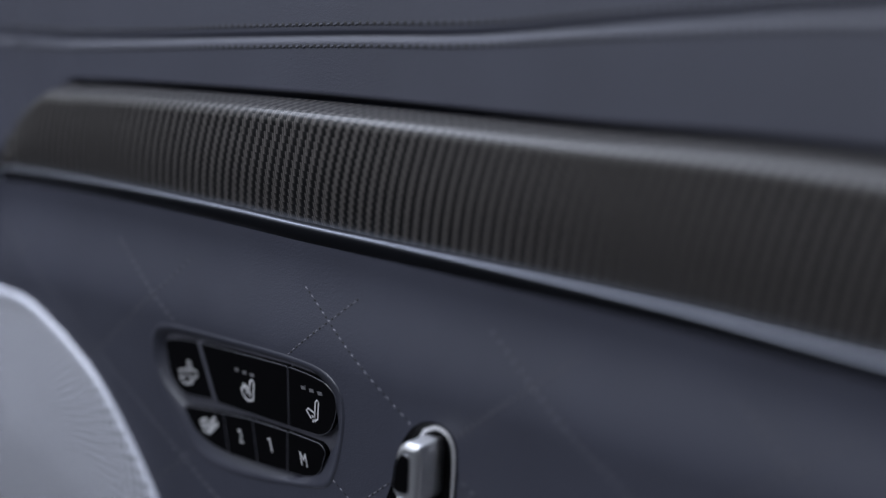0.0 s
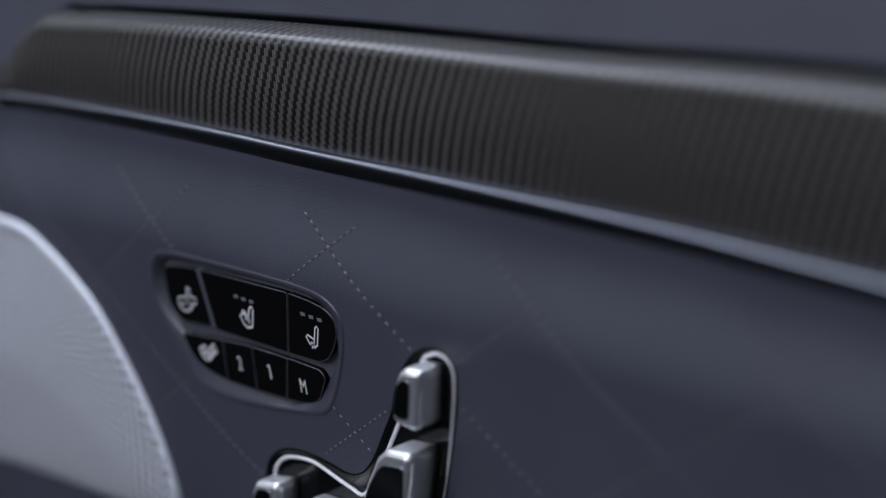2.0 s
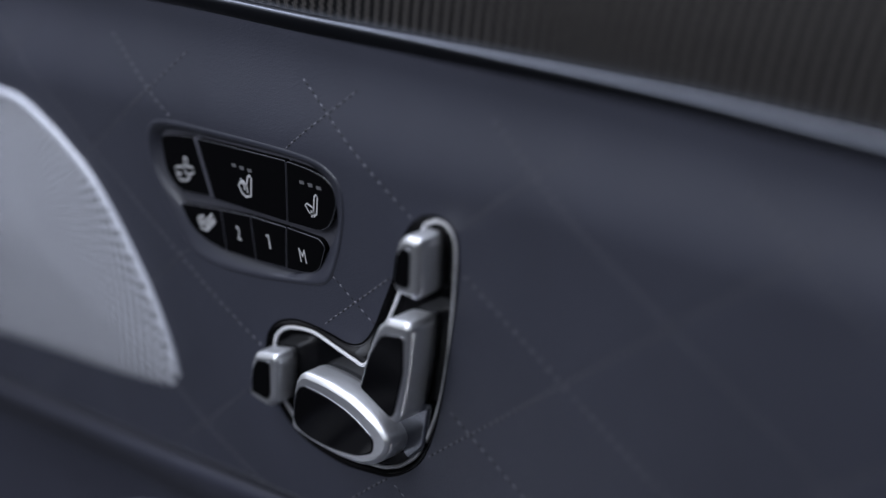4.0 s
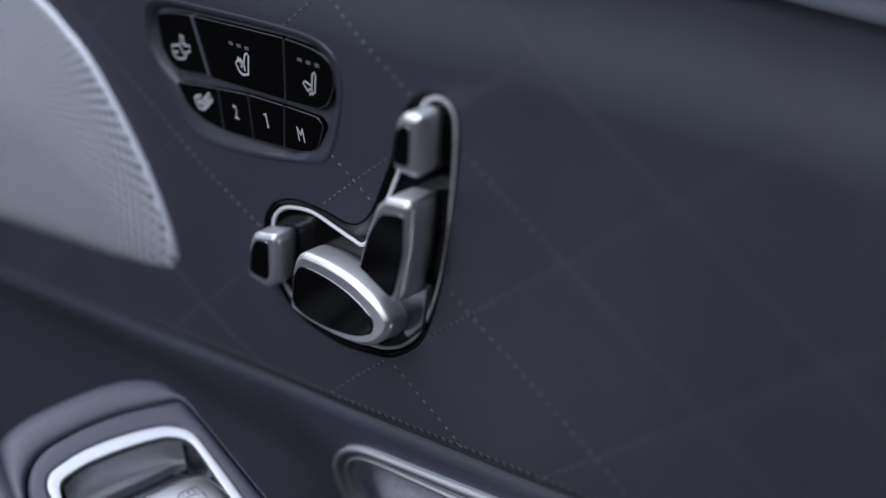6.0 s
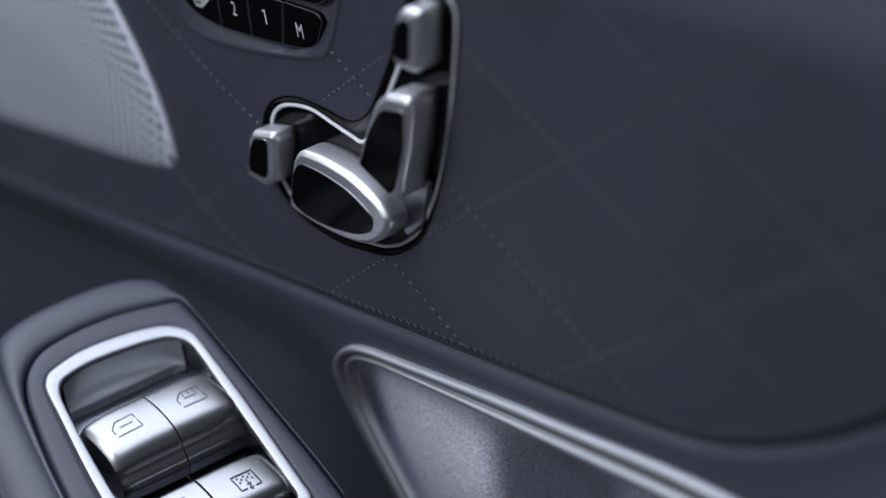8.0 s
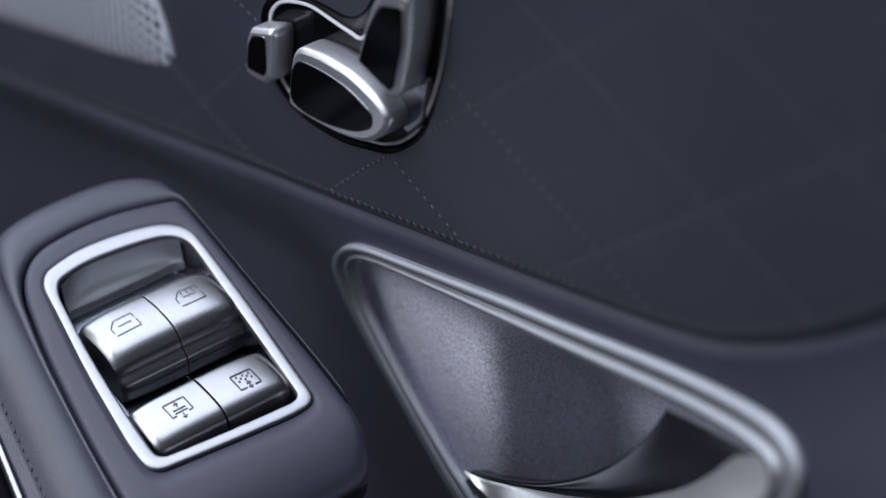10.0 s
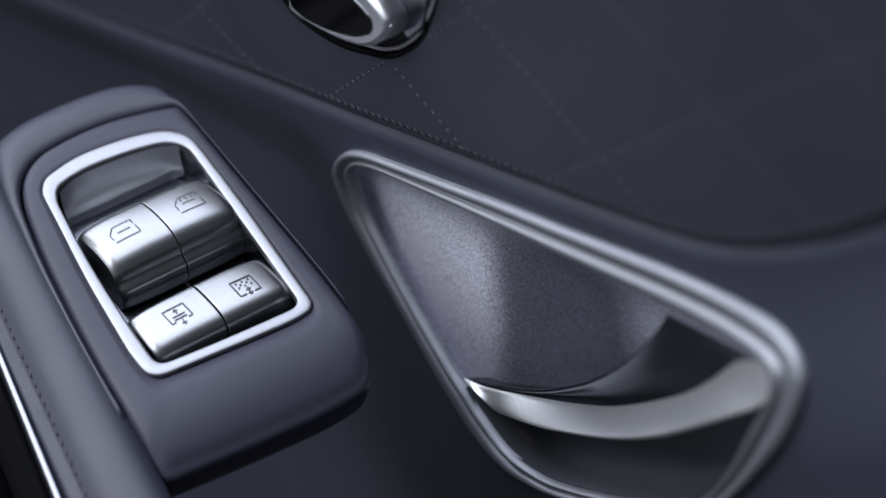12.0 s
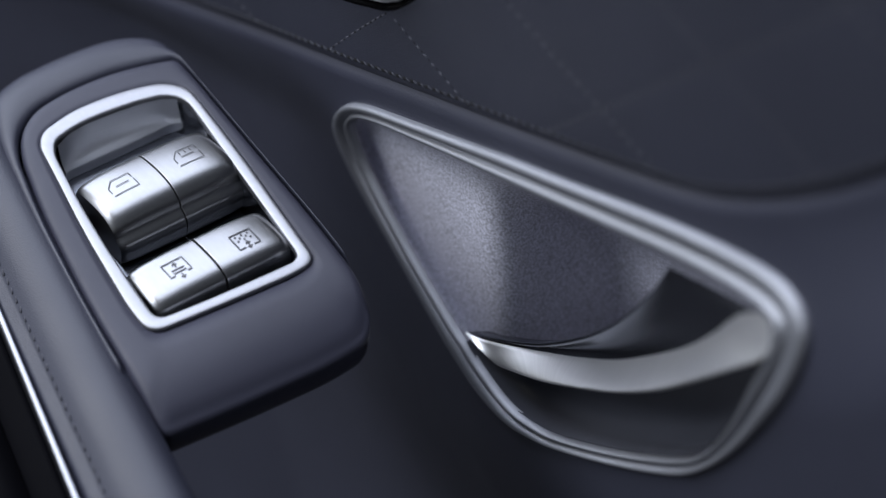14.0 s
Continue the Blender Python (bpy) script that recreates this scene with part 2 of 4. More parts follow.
def loft(rings, cap_end=False, cap_start=False, closed=True):
    bm = bmesh.new()
    rows = [[bm.verts.new(v) for v in ring] for ring in rings]
    n = len(rows[0])
    for a, b in zip(rows, rows[1:]):
        for i in range(n if closed else n - 1):
            j = (i + 1) % n
            bm.faces.new((a[i], a[j], b[j], b[i]))
    for flag, row in ((cap_end, rows[-1]), (cap_start, rows[0])):
        if flag == "ngon":
            bm.faces.new(row)
        elif flag:
            mid = bm.verts.new(sum((v.co for v in row), Vector()) / n)
            for i in range(n):
                bm.faces.new((row[i], row[(i + 1) % n], mid))
    bmesh.ops.recalc_face_normals(bm, faces=bm.faces[:])
    return bm


def part(name, bm, material, parent=None, label="", smooth=True, toward=None):
    """One mesh object under a thing or under a part."""
    me = bpy.data.meshes.new(name)
    for f in bm.faces:
        if len(f.verts) > 4:
            for e in f.edges:
                e.smooth = False
    bm.to_mesh(me)
    bm.free()
    me.materials.append(material)
    for f in me.polygons:
        f.use_smooth = smooth and len(f.vertices) <= 4
    ob = new(name, me)
    if parent is not None:
        ob.parent = parent
    if label:
        tagged(ob, label)
    return ob


def thing(name, label, category, group="", kind=""):
    return tagged(new(name), label, category, group, kind)


def tube(path, radius, closed=False, sides=8, flat=1.0):
    """A round bar along points; flat squeezes it along y."""
    pts = [Vector(p) for p in path]
    n = len(pts)
    rings = []
    for i, p in enumerate(pts):
        a = pts[(i - 1) % n] if closed or i > 0 else pts[i]
        b = pts[(i + 1) % n] if closed or i < n - 1 else pts[i]
        t = (b - a).normalized()
        side = t.cross(Vector((0, 1, 0))).normalized()
        up = side.cross(t).normalized()
        rings.append([p + side * math.cos(q) * radius + up * math.sin(q) * radius * flat
                      for q in (2 * math.pi * k / sides for k in range(sides))])
    if closed:
        rings.append(rings[0])
        bm = loft(rings)
        bmesh.ops.remove_doubles(bm, verts=bm.verts[:], dist=1e-6)
        return bm
    return loft(rings, True, True)


def table(x, xs, ys):
    return float(np.interp(x, xs, ys))


def smoothstep(a, b, x):
    u = min(1.0, max(0.0, (x - a) / (b - a)))
    return u * u * (3 - 2 * u)


def round_poly(pts, r, per=6):
    """A closed polygon with filleted corners; r one radius or one for each corner."""
    p = np.array(pts, float)
    k = len(p)
    rr = r if hasattr(r, "__len__") else [r] * k
    out = []
    for i in range(k):
        a, b, c = p[i - 1], p[i], p[(i + 1) % k]
        ba, bc = a - b, c - b
        la, lc = np.linalg.norm(ba), np.linalg.norm(bc)
        d = min(rr[i], la * 0.48, lc * 0.48)
        s, e = b + ba / la * d, b + bc / lc * d
        for u in np.linspace(0, 1, per):
            out.append((1 - u) ** 2 * s + 2 * u * (1 - u) * b + u * u * e)
    return np.array(out)


def polar(poly, centre, count):
    """The outline poly sampled by count rays from centre."""
    p = np.array(poly) - np.array(centre)
    q = np.roll(p, -1, 0)
    out = []
    for k in range(count):
        a = 2 * math.pi * k / count
        d = np.array([math.cos(a), math.sin(a)])
        best = 0.0
        for s, e in zip(p, q):
            m = e - s
            det = d[0] * -m[1] + d[1] * m[0]
            if abs(det) < 1e-15:
                continue
            t = (s[0] * -m[1] + s[1] * m[0]) / det
            w = (d[0] * s[1] - d[1] * s[0]) / det
            if t > best and -1e-9 <= w <= 1 + 1e-9:
                best = t
        out.append(d * best + np.array(centre))
    return np.array(out)


def inside(poly, x, z):
    hit = False
    for (x1, z1), (x2, z2) in zip(poly, np.roll(poly, -1, 0)):
        if (z1 > z) != (z2 > z) and x < (x2 - x1) * (z - z1) / (z2 - z1) + x1:
            hit = not hit
    return hit


# ---- lines of the door, in millimetres: x along the door, z up, y into the door ----
SEAM = smooth_curve([(-620, -123), (-400, -112), (-188, -96.5), (-132, -91.8), (-86, -88), (-34, -84.4), (12, -80.9), (53, -77.8), (91, -74.6),
                     (126, -71), (148, -66), (174, -55.6), (204, -39), (300, 22), (520, 60)], 300, False)
TOPSEAM = smooth_curve([(-620, 94), (-300, 114), (-180, 124.3), (-96, 131.4), (-24, 137.9), (37, 143.2), (90, 147.4), (137, 152.8), (179, 157.6),
                        (243, 164), (520, 188)], 200, False)
TRIM_LOW = smooth_curve([(-620, 80), (-185, 82), (-166, 87.2), (-91, 91.6), (-21, 94), (28, 94.9), (92, 96.5), (180, 98.3), (245, 98.2), (520, 98)], 300, False)
TRIM_TOP = smooth_curve([(-189, 83), (-180, 90), (-170, 97), (-154, 106), (-142, 112), (-131, 116), (-118, 117), (-90, 119.3), (-20, 123.8), (41, 127.2),
                         (139, 131.5), (245, 136.5), (520, 142)], 300, False)


def seam_z(x):
    return float(np.interp(x, SEAM[:, 0], SEAM[:, 1]))


def topseam_z(x):
    return float(np.interp(x, TOPSEAM[:, 0], TOPSEAM[:, 1]))


def trim_low(x):
    return float(np.interp(x, TRIM_LOW[:, 0], TRIM_LOW[:, 1]))


def trim_top(x):
    return float(np.interp(x, TRIM_TOP[:, 0], TRIM_TOP[:, 1]))


HX, HZ = 49.0, 28.5     # half diagonals of the quilting
UNIT = math.hypot(HX, HZ)


def pulled(x, z):
    """How far the leather, stretched over the front of the door, carries the quilting along."""
    s, q = smoothstep(-10, -100, x), smoothstep(0, -57, z)
    return -8.0 * s * (1 + q), -9.0 * s - 5.0 * s * q


def quilt(x, z):
    """Millimetres from the nearest quilting line."""
    best = 99.0
    dx, dz = pulled(x, z)
    x, z = x - dx, z - dz
    for k in range(-3, 4):
        z0 = 2 * HZ * k
        best = min(best, abs((z - z0) * HX + x * HZ) / UNIT, abs((z - z0) * HX - x * HZ) / UNIT)
    return best


TRIM_SCALE, TRIM_EYE = 1.075, (597.0, -339.8, 276.0)


def farther(p):
    """The strip and the skin above it lie a little deeper than they are drawn."""
    e = Vector(TRIM_EYE) * MM
    return e + (p - e) * TRIM_SCALE


def lip_line(x):
    xx = TRIM_EYE[0] + (x - TRIM_EYE[0]) / TRIM_SCALE
    return TRIM_EYE[2] + (trim_low(xx) - TRIM_EYE[2]) * TRIM_SCALE


def main_y(x, z):
    d = lip_line(x) - 7 - z
    y = 6.0 * (1 - smoothstep(0, 32, d))
    s = z - seam_z(x)
    y += 1.6 * (1 - smoothstep(0, 2.4, s))
    y += 0.10 * math.exp(-(quilt(x, z) / 1.6) ** 2) * smoothstep(20, 30, d)
    return y


def drawn_plane(x):
    """The flat plane on which the handle's outlines are drawn."""
    return 8.8 - 0.12 * max(-230.0, min(x, 230.0))


def low_plane(x):
    return drawn_plane(x) - 10.0 + 13.0 * smoothstep(0, 140, x)


def low_y(x, z):
    d = seam_z(x) - z
    flat = low_plane(x)
    y = flat * smoothstep(2, 42 if flat > 0 else 60, d) + 2.2 * (1 - smoothstep(0, 3.0, d))
    return y + 16 * smoothstep(-190, -330, z)


def upper_y(x, z):
    s = z - topseam_z(x)
    low = trim_top(max(x, -189)) - 3
    y = 7.0 * (1 - smoothstep(0, 5, z - low)) + 0.5 + 0.22 * max(0.0, z - low - 4)
    if s > 0:
        y += 0.9 * smoothstep(0, 2.2, s) + 0.05 * max(0.0, s - 4)
    return y + 1.5 * math.exp(-((s - 0.9) / 0.8) ** 2)


X_STEPS = np.concatenate([np.linspace(-600, -310, 12, endpoint=False), np.linspace(-310, 262, 300), np.linspace(262, 500, 12)[1:]])


def sheet(name, material, low, high, depth, rows, holes, parent, label, move=None):
    """A leather skin between two lines of the door, with openings."""
    bm = bmesh.new()
    grid = []
    for x in X_STEPS:
        a, b = low(x), high(x)
        grid.append([bm.verts.new((x * MM, depth(x, z) * MM, z * MM)) for z in np.linspace(a, b, rows)])
    boxes = [(h, h.min(0), h.max(0)) for h in holes]
    for i in range(len(grid) - 1):
        for j in range(rows - 1):
            c = (grid[i][j].co + grid[i + 1][j + 1].co) / 2 / MM
            if any(lo[0] < c.x < hi[0] and lo[1] < c.z < hi[1] and inside(h, c.x, c.z) for h, lo, hi in boxes):
                continue
            bm.faces.new((grid[i][j], grid[i + 1][j], grid[i + 1][j + 1], grid[i][j + 1]))
    bm.normal_update()
    loose = [v for v in bm.verts if not v.link_faces]
    bmesh.ops.delete(bm, geom=loose, context="VERTS")
    for v in bm.verts:
        if not any(e.is_boundary for e in v.link_edges):
            continue
        p = np.array((v.co.x, v.co.z)) / MM
        for h, lo, hi in boxes:
            if (p < lo - 3).any() or (p > hi + 3).any():
                continue
            a = h
            d = np.roll(h, -1, 0) - a
            u = np.clip(((p - a) * d).sum(1) / ((d * d).sum(1) + 1e-12), 0, 1)
            q = a + d * u[:, None]
            k = np.argmin(((q - p) ** 2).sum(1))
            if ((q[k] - p) ** 2).sum() < 16:
                v.co = Vector((q[k][0], depth(q[k][0], q[k][1]), q[k][1])) * MM
                break
    if move:
        for v in bm.verts:
            v.co = move(v.co)
    bm.normal_update()
    return part(name, bm, material, parent, label)


MEM_OUT = smooth_curve([(-112.5, 26), (-108.5, 35), (-97, 39.0), (-60, 41.2), (-26, 42.4), (-6, 41.8), (2.8, 37.5), (3.4, 31), (-0.2, 22), (-5.8, 12.6), (-12, 5.0), (-19, 1.6),
                        (-34, -1.2), (-56, -4.4), (-80.6, -6.2), (-96, -4.0), (-104, 5), (-109.6, 16)], 96)
MEM_IN = smooth_curve([(-106, 28), (-103.5, 33.8), (-93.5, 35.6), (-75.5, 36.9), (-50, 38.3), (-25.5, 39.4), (-13, 39.2), (-4.2, 38.2), (-0.2, 35.6), (-0.1, 31.6),
                       (-2.6, 26.8), (-8, 18.6), (-11.8, 14), (-17.4, 5.9), (-22, 3.6), (-29, 2.2), (-38, 1.5), (-55.5, 0.1), (-73, -0.7), (-87, 0.0), (-96, 3.0),
                       (-101, 11), (-105, 20)], 110)
PLATE = smooth_curve([(-61.4, -33), (-59.6, -27.2), (-54.8, -21.4), (-46.6, -16.7), (-34.4, -13.9), (-18.7, -14), (-8.4, -14.8), (-0.6, -12.7), (7.4, -6.2), (16.4, 4.6),
                      (23, 13), (27, 20.6), (33.4, 28.6), (40.6, 34.3), (48.3, 37.5), (56, 37.6), (60.0, 34), (59.8, 28.6), (55.6, 16.2), (49.9, 3.3), (43.5, -10.2),
                      (37.2, -22.4), (29.4, -35.3), (21, -45), (11.8, -51.5), (1.2, -56.4), (-9, -58.4), (-29, -60.2), (-52, -56), (-63, -42)], 180)

GRILLE = smooth_curve([(-330, 26), (-260, 29), (-227, 29.8), (-204, 29.2), (-184, 22.4), (-173, 17), (-159, 8.2), (-146, -6.3), (-136.6, -20.5), (-129.6, -35.2), (-126, -48.6),
                       (-125.9, -56.8), (-131.4, -62.4), (-144.8, -65.4), (-178, -69.6), (-222, -73.6), (-272, -78.4), (-330, -83)], 160)
HANDLE_OUT = smooth_curve([(-79.2, -129.6), (-77.8, -125.6), (-73.6, -121), (-67.6, -116.6), (-60, -112.9), (-48, -109.2), (-29, -105.2), (9.8, -97.4), (45, -90.4),
                           (77.4, -84.6), (107, -79.0), (135, -74.0), (160, -70.6), (176, -69.8), (184, -72), (187.8, -77), (188, -82.2), (185, -90), (177, -103), (163, -120.2),
                           (147.4, -137.1), (131.6, -151), (116, -161.5), (83.6, -176.4), (48.7, -190), (30, -195.6), (12, -198.6), (-5, -195.4), (-20.3, -186.4), (-35.5, -174.4),
                           (-50, -161.6), (-65.5, -148.8), (-75.2, -138)], 260)
HANDLE_IN = smooth_curve([(-66.4, -125.8), (-65.4, -122.8), (-61.4, -119.5), (-54, -116.2), (-39.4, -112.8), (-15.5, -108.9), (7, -105.2), (42.3, -99.8), (74.7, -94.8), (104.5, -90.2),
                          (127, -86.6), (145, -84.2), (158, -82.6), (168, -82.6), (172.4, -86), (168, -97), (158, -112), (148, -127), (132, -145.4), (117, -155.6), (84.7, -171.2),
                          (50, -185.2), (32, -190.2), (14.2, -191.4), (-1.6, -185.6), (-9.2, -180.9), (-17.2, -176.3), (-32.2, -165), (-46.5, -152.6), (-60, -137.6)], 260)

HC = (55.0, -125.0)
LOW_EYE = (572.6, -329.3, 243.2)


def on_skin(a, c, off):
    """A point of the handle's flat drawing, settled on the rolling leather along the line of sight from the cabin."""
    y = drawn_plane(a)
    px, pz, sink = a, c, 0.0
    for _ in range(4):
        sink = max(-14.0, min(14.0, low_y(px, min(pz, seam_z(px) - 4.0)) - low_plane(px)))
        k = (low_plane(px) + sink - LOW_EYE[1]) / (y - LOW_EYE[1])
        px, pz = LOW_EYE[0] + (a - LOW_EYE[0]) * k, LOW_EYE[2] + (c - LOW_EYE[2]) * k
    return Vector((px, low_plane(px) + sink + off, pz))


h_out, h_in = polar(HANDLE_OUT, HC, 420), polar(HANDLE_IN, HC, 420)
OPENING = np.array([(p.x, p.z) for p in (on_skin(a, c, 0.0) for a, c in h_out)])

# ---- an unseen floor added under the door, dark to keep light from below low ----
bm = bmesh.new()
bmesh.ops.create_grid(bm, x_segments=40, y_segments=40, size=30.0)
bmesh.ops.translate(bm, vec=(0, 0, -0.562), verts=bm.verts[:])
tagged(part("ground", bm, M_FLOOR), "dark grey short-pile carpet floor added out of view", "floor", kind="structure")

# unseen screen added on the left so that glossy faces reflect dark
bm = bmesh.new()
bmesh.ops.create_cube(bm, size=1.0)
bmesh.ops.scale(bm, vec=(0.06, 3.4, 0.762), verts=bm.verts[:])
bmesh.ops.translate(bm, vec=(-1.05, -1.9, -0.181), verts=bm.verts[:])
tagged(part("dark_screen_west", bm, M_SCREEN, None, "", False), "plain dark screen added out of view to darken reflections", "wall", kind="structure")

# unseen screen added behind the camera to keep sky light off the armrest's front
bm = bmesh.new()
bmesh.ops.create_cube(bm, size=1.0)
bmesh.ops.scale(bm, vec=(0.06, 3.9, 0.862), verts=bm.verts[:])
bmesh.ops.translate(bm, vec=(1.35, -1.65, -0.131), verts=bm.verts[:])
tagged(part("dark_screen_east", bm, M_SCREEN, None, "", False), "plain dark screen added out of view to block sky light", "wall", kind="structure")

# ---- the door skin ----
door = tagged(thing("door_panel", "dark blue-grey leather car door panel with quilted stitching", "door panel"), kind="structure")
sheet("quilted_panel", M_LEATHER, seam_z, lambda x: lip_line(x) - 3, main_y, 96,
      [grow(MEM_OUT, -0.2), grow(PLATE, -0.2), grow(GRILLE, -0.4)], door, "dark blue-grey grained leather with diamond quilting")
sheet("lower_panel", M_LOWER, lambda x: -430.0, seam_z, low_y, 210, [grow(OPENING, -0.4)], door, "dark slate leather lower door skin")
sheet("upper_panel", M_LEATHER, lambda x: (trim_top(x) - 3) if x > -189 else 79.0, lambda x: 250.0, upper_y, 230, [], door,
      "dark blue-grey leather upper door skin", farther)
bm = bmesh.new()
bmesh.ops.create_cube(bm, size=1.0)
bmesh.ops.scale(bm, vec=(1.1, 0.05, 0.86), verts=bm.verts[:])
bmesh.ops.translate(bm, vec=(-0.05, 0.085, -0.13), verts=bm.verts[:])
part("door_shell", bm, M_DARK, door, "dark painted shell behind the leather", False)


def capsules(places, length, width, height):
    """Short rounded threads: places are (point, direction, outward)."""
    bm = bmesh.new()
    for p, d, o in places:
        d, o = d.normalized(), o.normalized()
        s = d.cross(o)
        rings = []
        for t, k in ((-0.5, 0.35), (-0.3, 0.95), (0.3, 0.95), (0.5, 0.35)):
            rings.append([bm.verts.new(p + d * t * length + s * math.cos(a) * width * 0.5 * k + o * math.sin(a) * height * k)
                          for a in (i * math.pi / 3 for i in range(6))])
        for a, b in zip(rings, rings[1:]):
            for i in range(6):
                bm.faces.new((a[i], a[(i + 1) % 6], b[(i + 1) % 6], b[i]))
        bm.faces.new(rings[0][::-1])
        bm.faces.new(rings[-1])
    bmesh.ops.recalc_face_normals(bm, faces=bm.faces[:])
    return bm


KEEP_OUT = [grow(MEM_OUT, 1.0), grow(PLATE, 1.0), grow(GRILLE, 1.0)]
OUT = Vector((0, -1, 0))
rng = random.Random(4)


def quilt_line(k, sign):
    """One sewn diagonal through (0, 2*HZ*k); sign -1 falls to the right."""
    threads, holes = [], []
    d = Vector((HX, 0, sign * HZ)).normalized()
    for i in range(-90, 91):
        a = i * 3.7
        x, z = d.x * a, 2 * HZ * k + d.z * a
        dx, dz = pulled(x, z)
        x, z = x + dx, z + dz
        if not (-250 < x < 245 and seam_z(x) + 3 < z < lip_line(x) - 16) or any(inside(h, x, z) for h in KEEP_OUT):
            continue
        y = main_y(x, z)
        turn = Vector((d.x, 0, d.z + rng.uniform(-0.12, 0.12)))
        threads.append((Vector((x, y + 0.05, z)) * MM, turn, OUT))
        hx, hz_ = x + d.x * 1.85, z + d.z * 1.85
        holes.append((Vector((hx, main_y(hx, hz_) + 0.05, hz_)) * MM, turn, OUT))
    if threads:
        row = part("stitch_row", capsules(threads, 1.4 * MM, 0.55 * MM, 0.3 * MM), M_THREAD, door, "fine grey sewing thread")
        row["kind"] = "stuff"
        part("needle_holes", capsules(holes, 1.3 * MM, 0.95 * MM, 0.13 * MM), M_HOLE, row)["kind"] = "stuff"


for k in range(-2, 4):
    quilt_line(k, -1)
    quilt_line(k, 1)


def seam_row(line, depth, offset, pitch, length, x0, x1, lean, w=0.9, move=None):
    threads, holes = [], []
    x = x0
    while x < x1:
        z = line(x) + offset
        slope = (line(x + 2) - line(x - 2)) / 4
        d = Vector((1, 0, slope + lean)).normalized()
        threads.append((Vector((x, depth(x, z) - 0.05, z)) * MM, d, OUT))
        xx = x + pitch / 2
        zz = line(xx) + offset
        holes.append((Vector((xx, depth(xx, zz) + 0.1, zz)) * MM, Vector((1, 0, slope)), OUT))
        x += pitch
    if move:
        threads = [(move(p), d, o) for p, d, o in threads]
        holes = [(move(p), d, o) for p, d, o in holes]
    row = part("seam_stitching", capsules(threads, length * MM, w * MM, 0.4 * MM), M_SEAMTHREAD, door, "even row of grey seam stitches")
    row["kind"] = "stuff"
    part("seam_holes", capsules(holes, pitch * 0.55 * MM, 2.3 * w * MM, 0.24 * MM), M_HOLE, row)["kind"] = "stuff"


seam_row(seam_z, main_y, 3.8, 3.8, 2.0, -300, 250, -0.5, 0.75)
seam_row(topseam_z, upper_y, 4.0, 3.6, 2.2, -200, 260, 0.2, 0.8, farther)
seam_row(topseam_z, upper_y, -1.6, 3.6, 2.2, -200, 260, 0.2, 0.8, farther)

# ---- the carbon strip and its metal lip ----
trim = thing("carbon_trim", "black twill carbon-fibre strip with a satin metal lip", "trim strip")


def strip_grid(name, xs, section, material, label, uv=False):
    bm = bmesh.new()
    rows = []
    for x in xs:
        rows.append([bm.verts.new(farther(Vector((x * MM, y * MM, z * MM)))) for y, z in section(x)])
    layer = bm.loops.layers.uv.new("UVMap") if uv else None
    n = len(rows[0])
    for i in range(len(rows) - 1):
        for j in range(n - 1):
            f = bm.faces.new((rows[i][j], rows[i + 1][j], rows[i + 1][j + 1], rows[i][j + 1]))
    if uv:
        arc = {}
        for row in rows:
            s = row[0].co.z
            for j, v in enumerate(row):
                if j:
                    s += (v.co - row[j - 1].co).length
                arc[v] = (v.co.x, s)
        for f in bm.faces:
            for lp in f.loops:
                lp[layer].uv = arc[lp.vert]
    bmesh.ops.recalc_face_normals(bm, faces=bm.faces[:])
    return part(name, bm, material, trim, label)


def carbon_section(x):
    lo, hi = trim_low(x), trim_top(x)
    h = max(hi - lo, 0.6)
    k = min(1.0, h / 16.0)
    front = -4 - 9.0 * k
    pts = [(front + 2.0, lo - 1.0), (front, lo)]
    for u in np.linspace(0.1, 1.0, 8):
        pts.append((front + 1.2 * u * k - 1.2 * math.sin(math.pi * u) * k, lo + (h - 4.0 * k) * u))
    y0, z0 = pts[-1]
    for a in np.linspace(12, 84, 8):
        q = radians(a)
        pts.append((y0 + (1 - math.cos(q)) * 5.0 * k, z0 + math.sin(q) * 4.0 * k))
    pts.append((y0 + 7.0 * k, z0 + 4.2 * k))
    pts.append((y0 + 10.0 * k, z0 + 4.4 * k))
    pts.append((8.0, z0 + 1.0 * k))
    return pts


XT = np.concatenate([np.linspace(-189, -100, 60, endpoint=False), np.linspace(-100, 270, 120), np.linspace(270, 500, 10)[1:]])
strip_grid("carbon_strip", XT, carbon_section, M_CARBON, "glossy black woven carbon-fibre face", True)


def lip_section(x):
    z = trim_low(x)
    h = table(x, [-190, -160, -60, 0, 60, 200, 500], [3.5, 4.6, 5.4, 6.4, 7.8, 10.6, 12.0])
    k = min(1.0, max(0.15, (x + 192) / 20.0))
    f = -4 - 11.5 * k
    return [(f + 4, z + 0.6), (f + 0.9, z + 0.7), (f + 0.2, z + 0.4), (f, z - 0.2), (f + 0.1, z - 1.0), (f + 0.5, z - h * 0.45), (f + 1.7, z - h * 0.9),
            (f + 2.6, z - h), (f + 5, z - h - 0.3), (f + 7, z - h + 0.2)]


strip_grid("metal_lip", np.concatenate([np.linspace(-192, -150, 20, endpoint=False), np.linspace(-150, 500, 110)]), lip_section, M_LIP,
           "satin blue-grey aluminium edge")

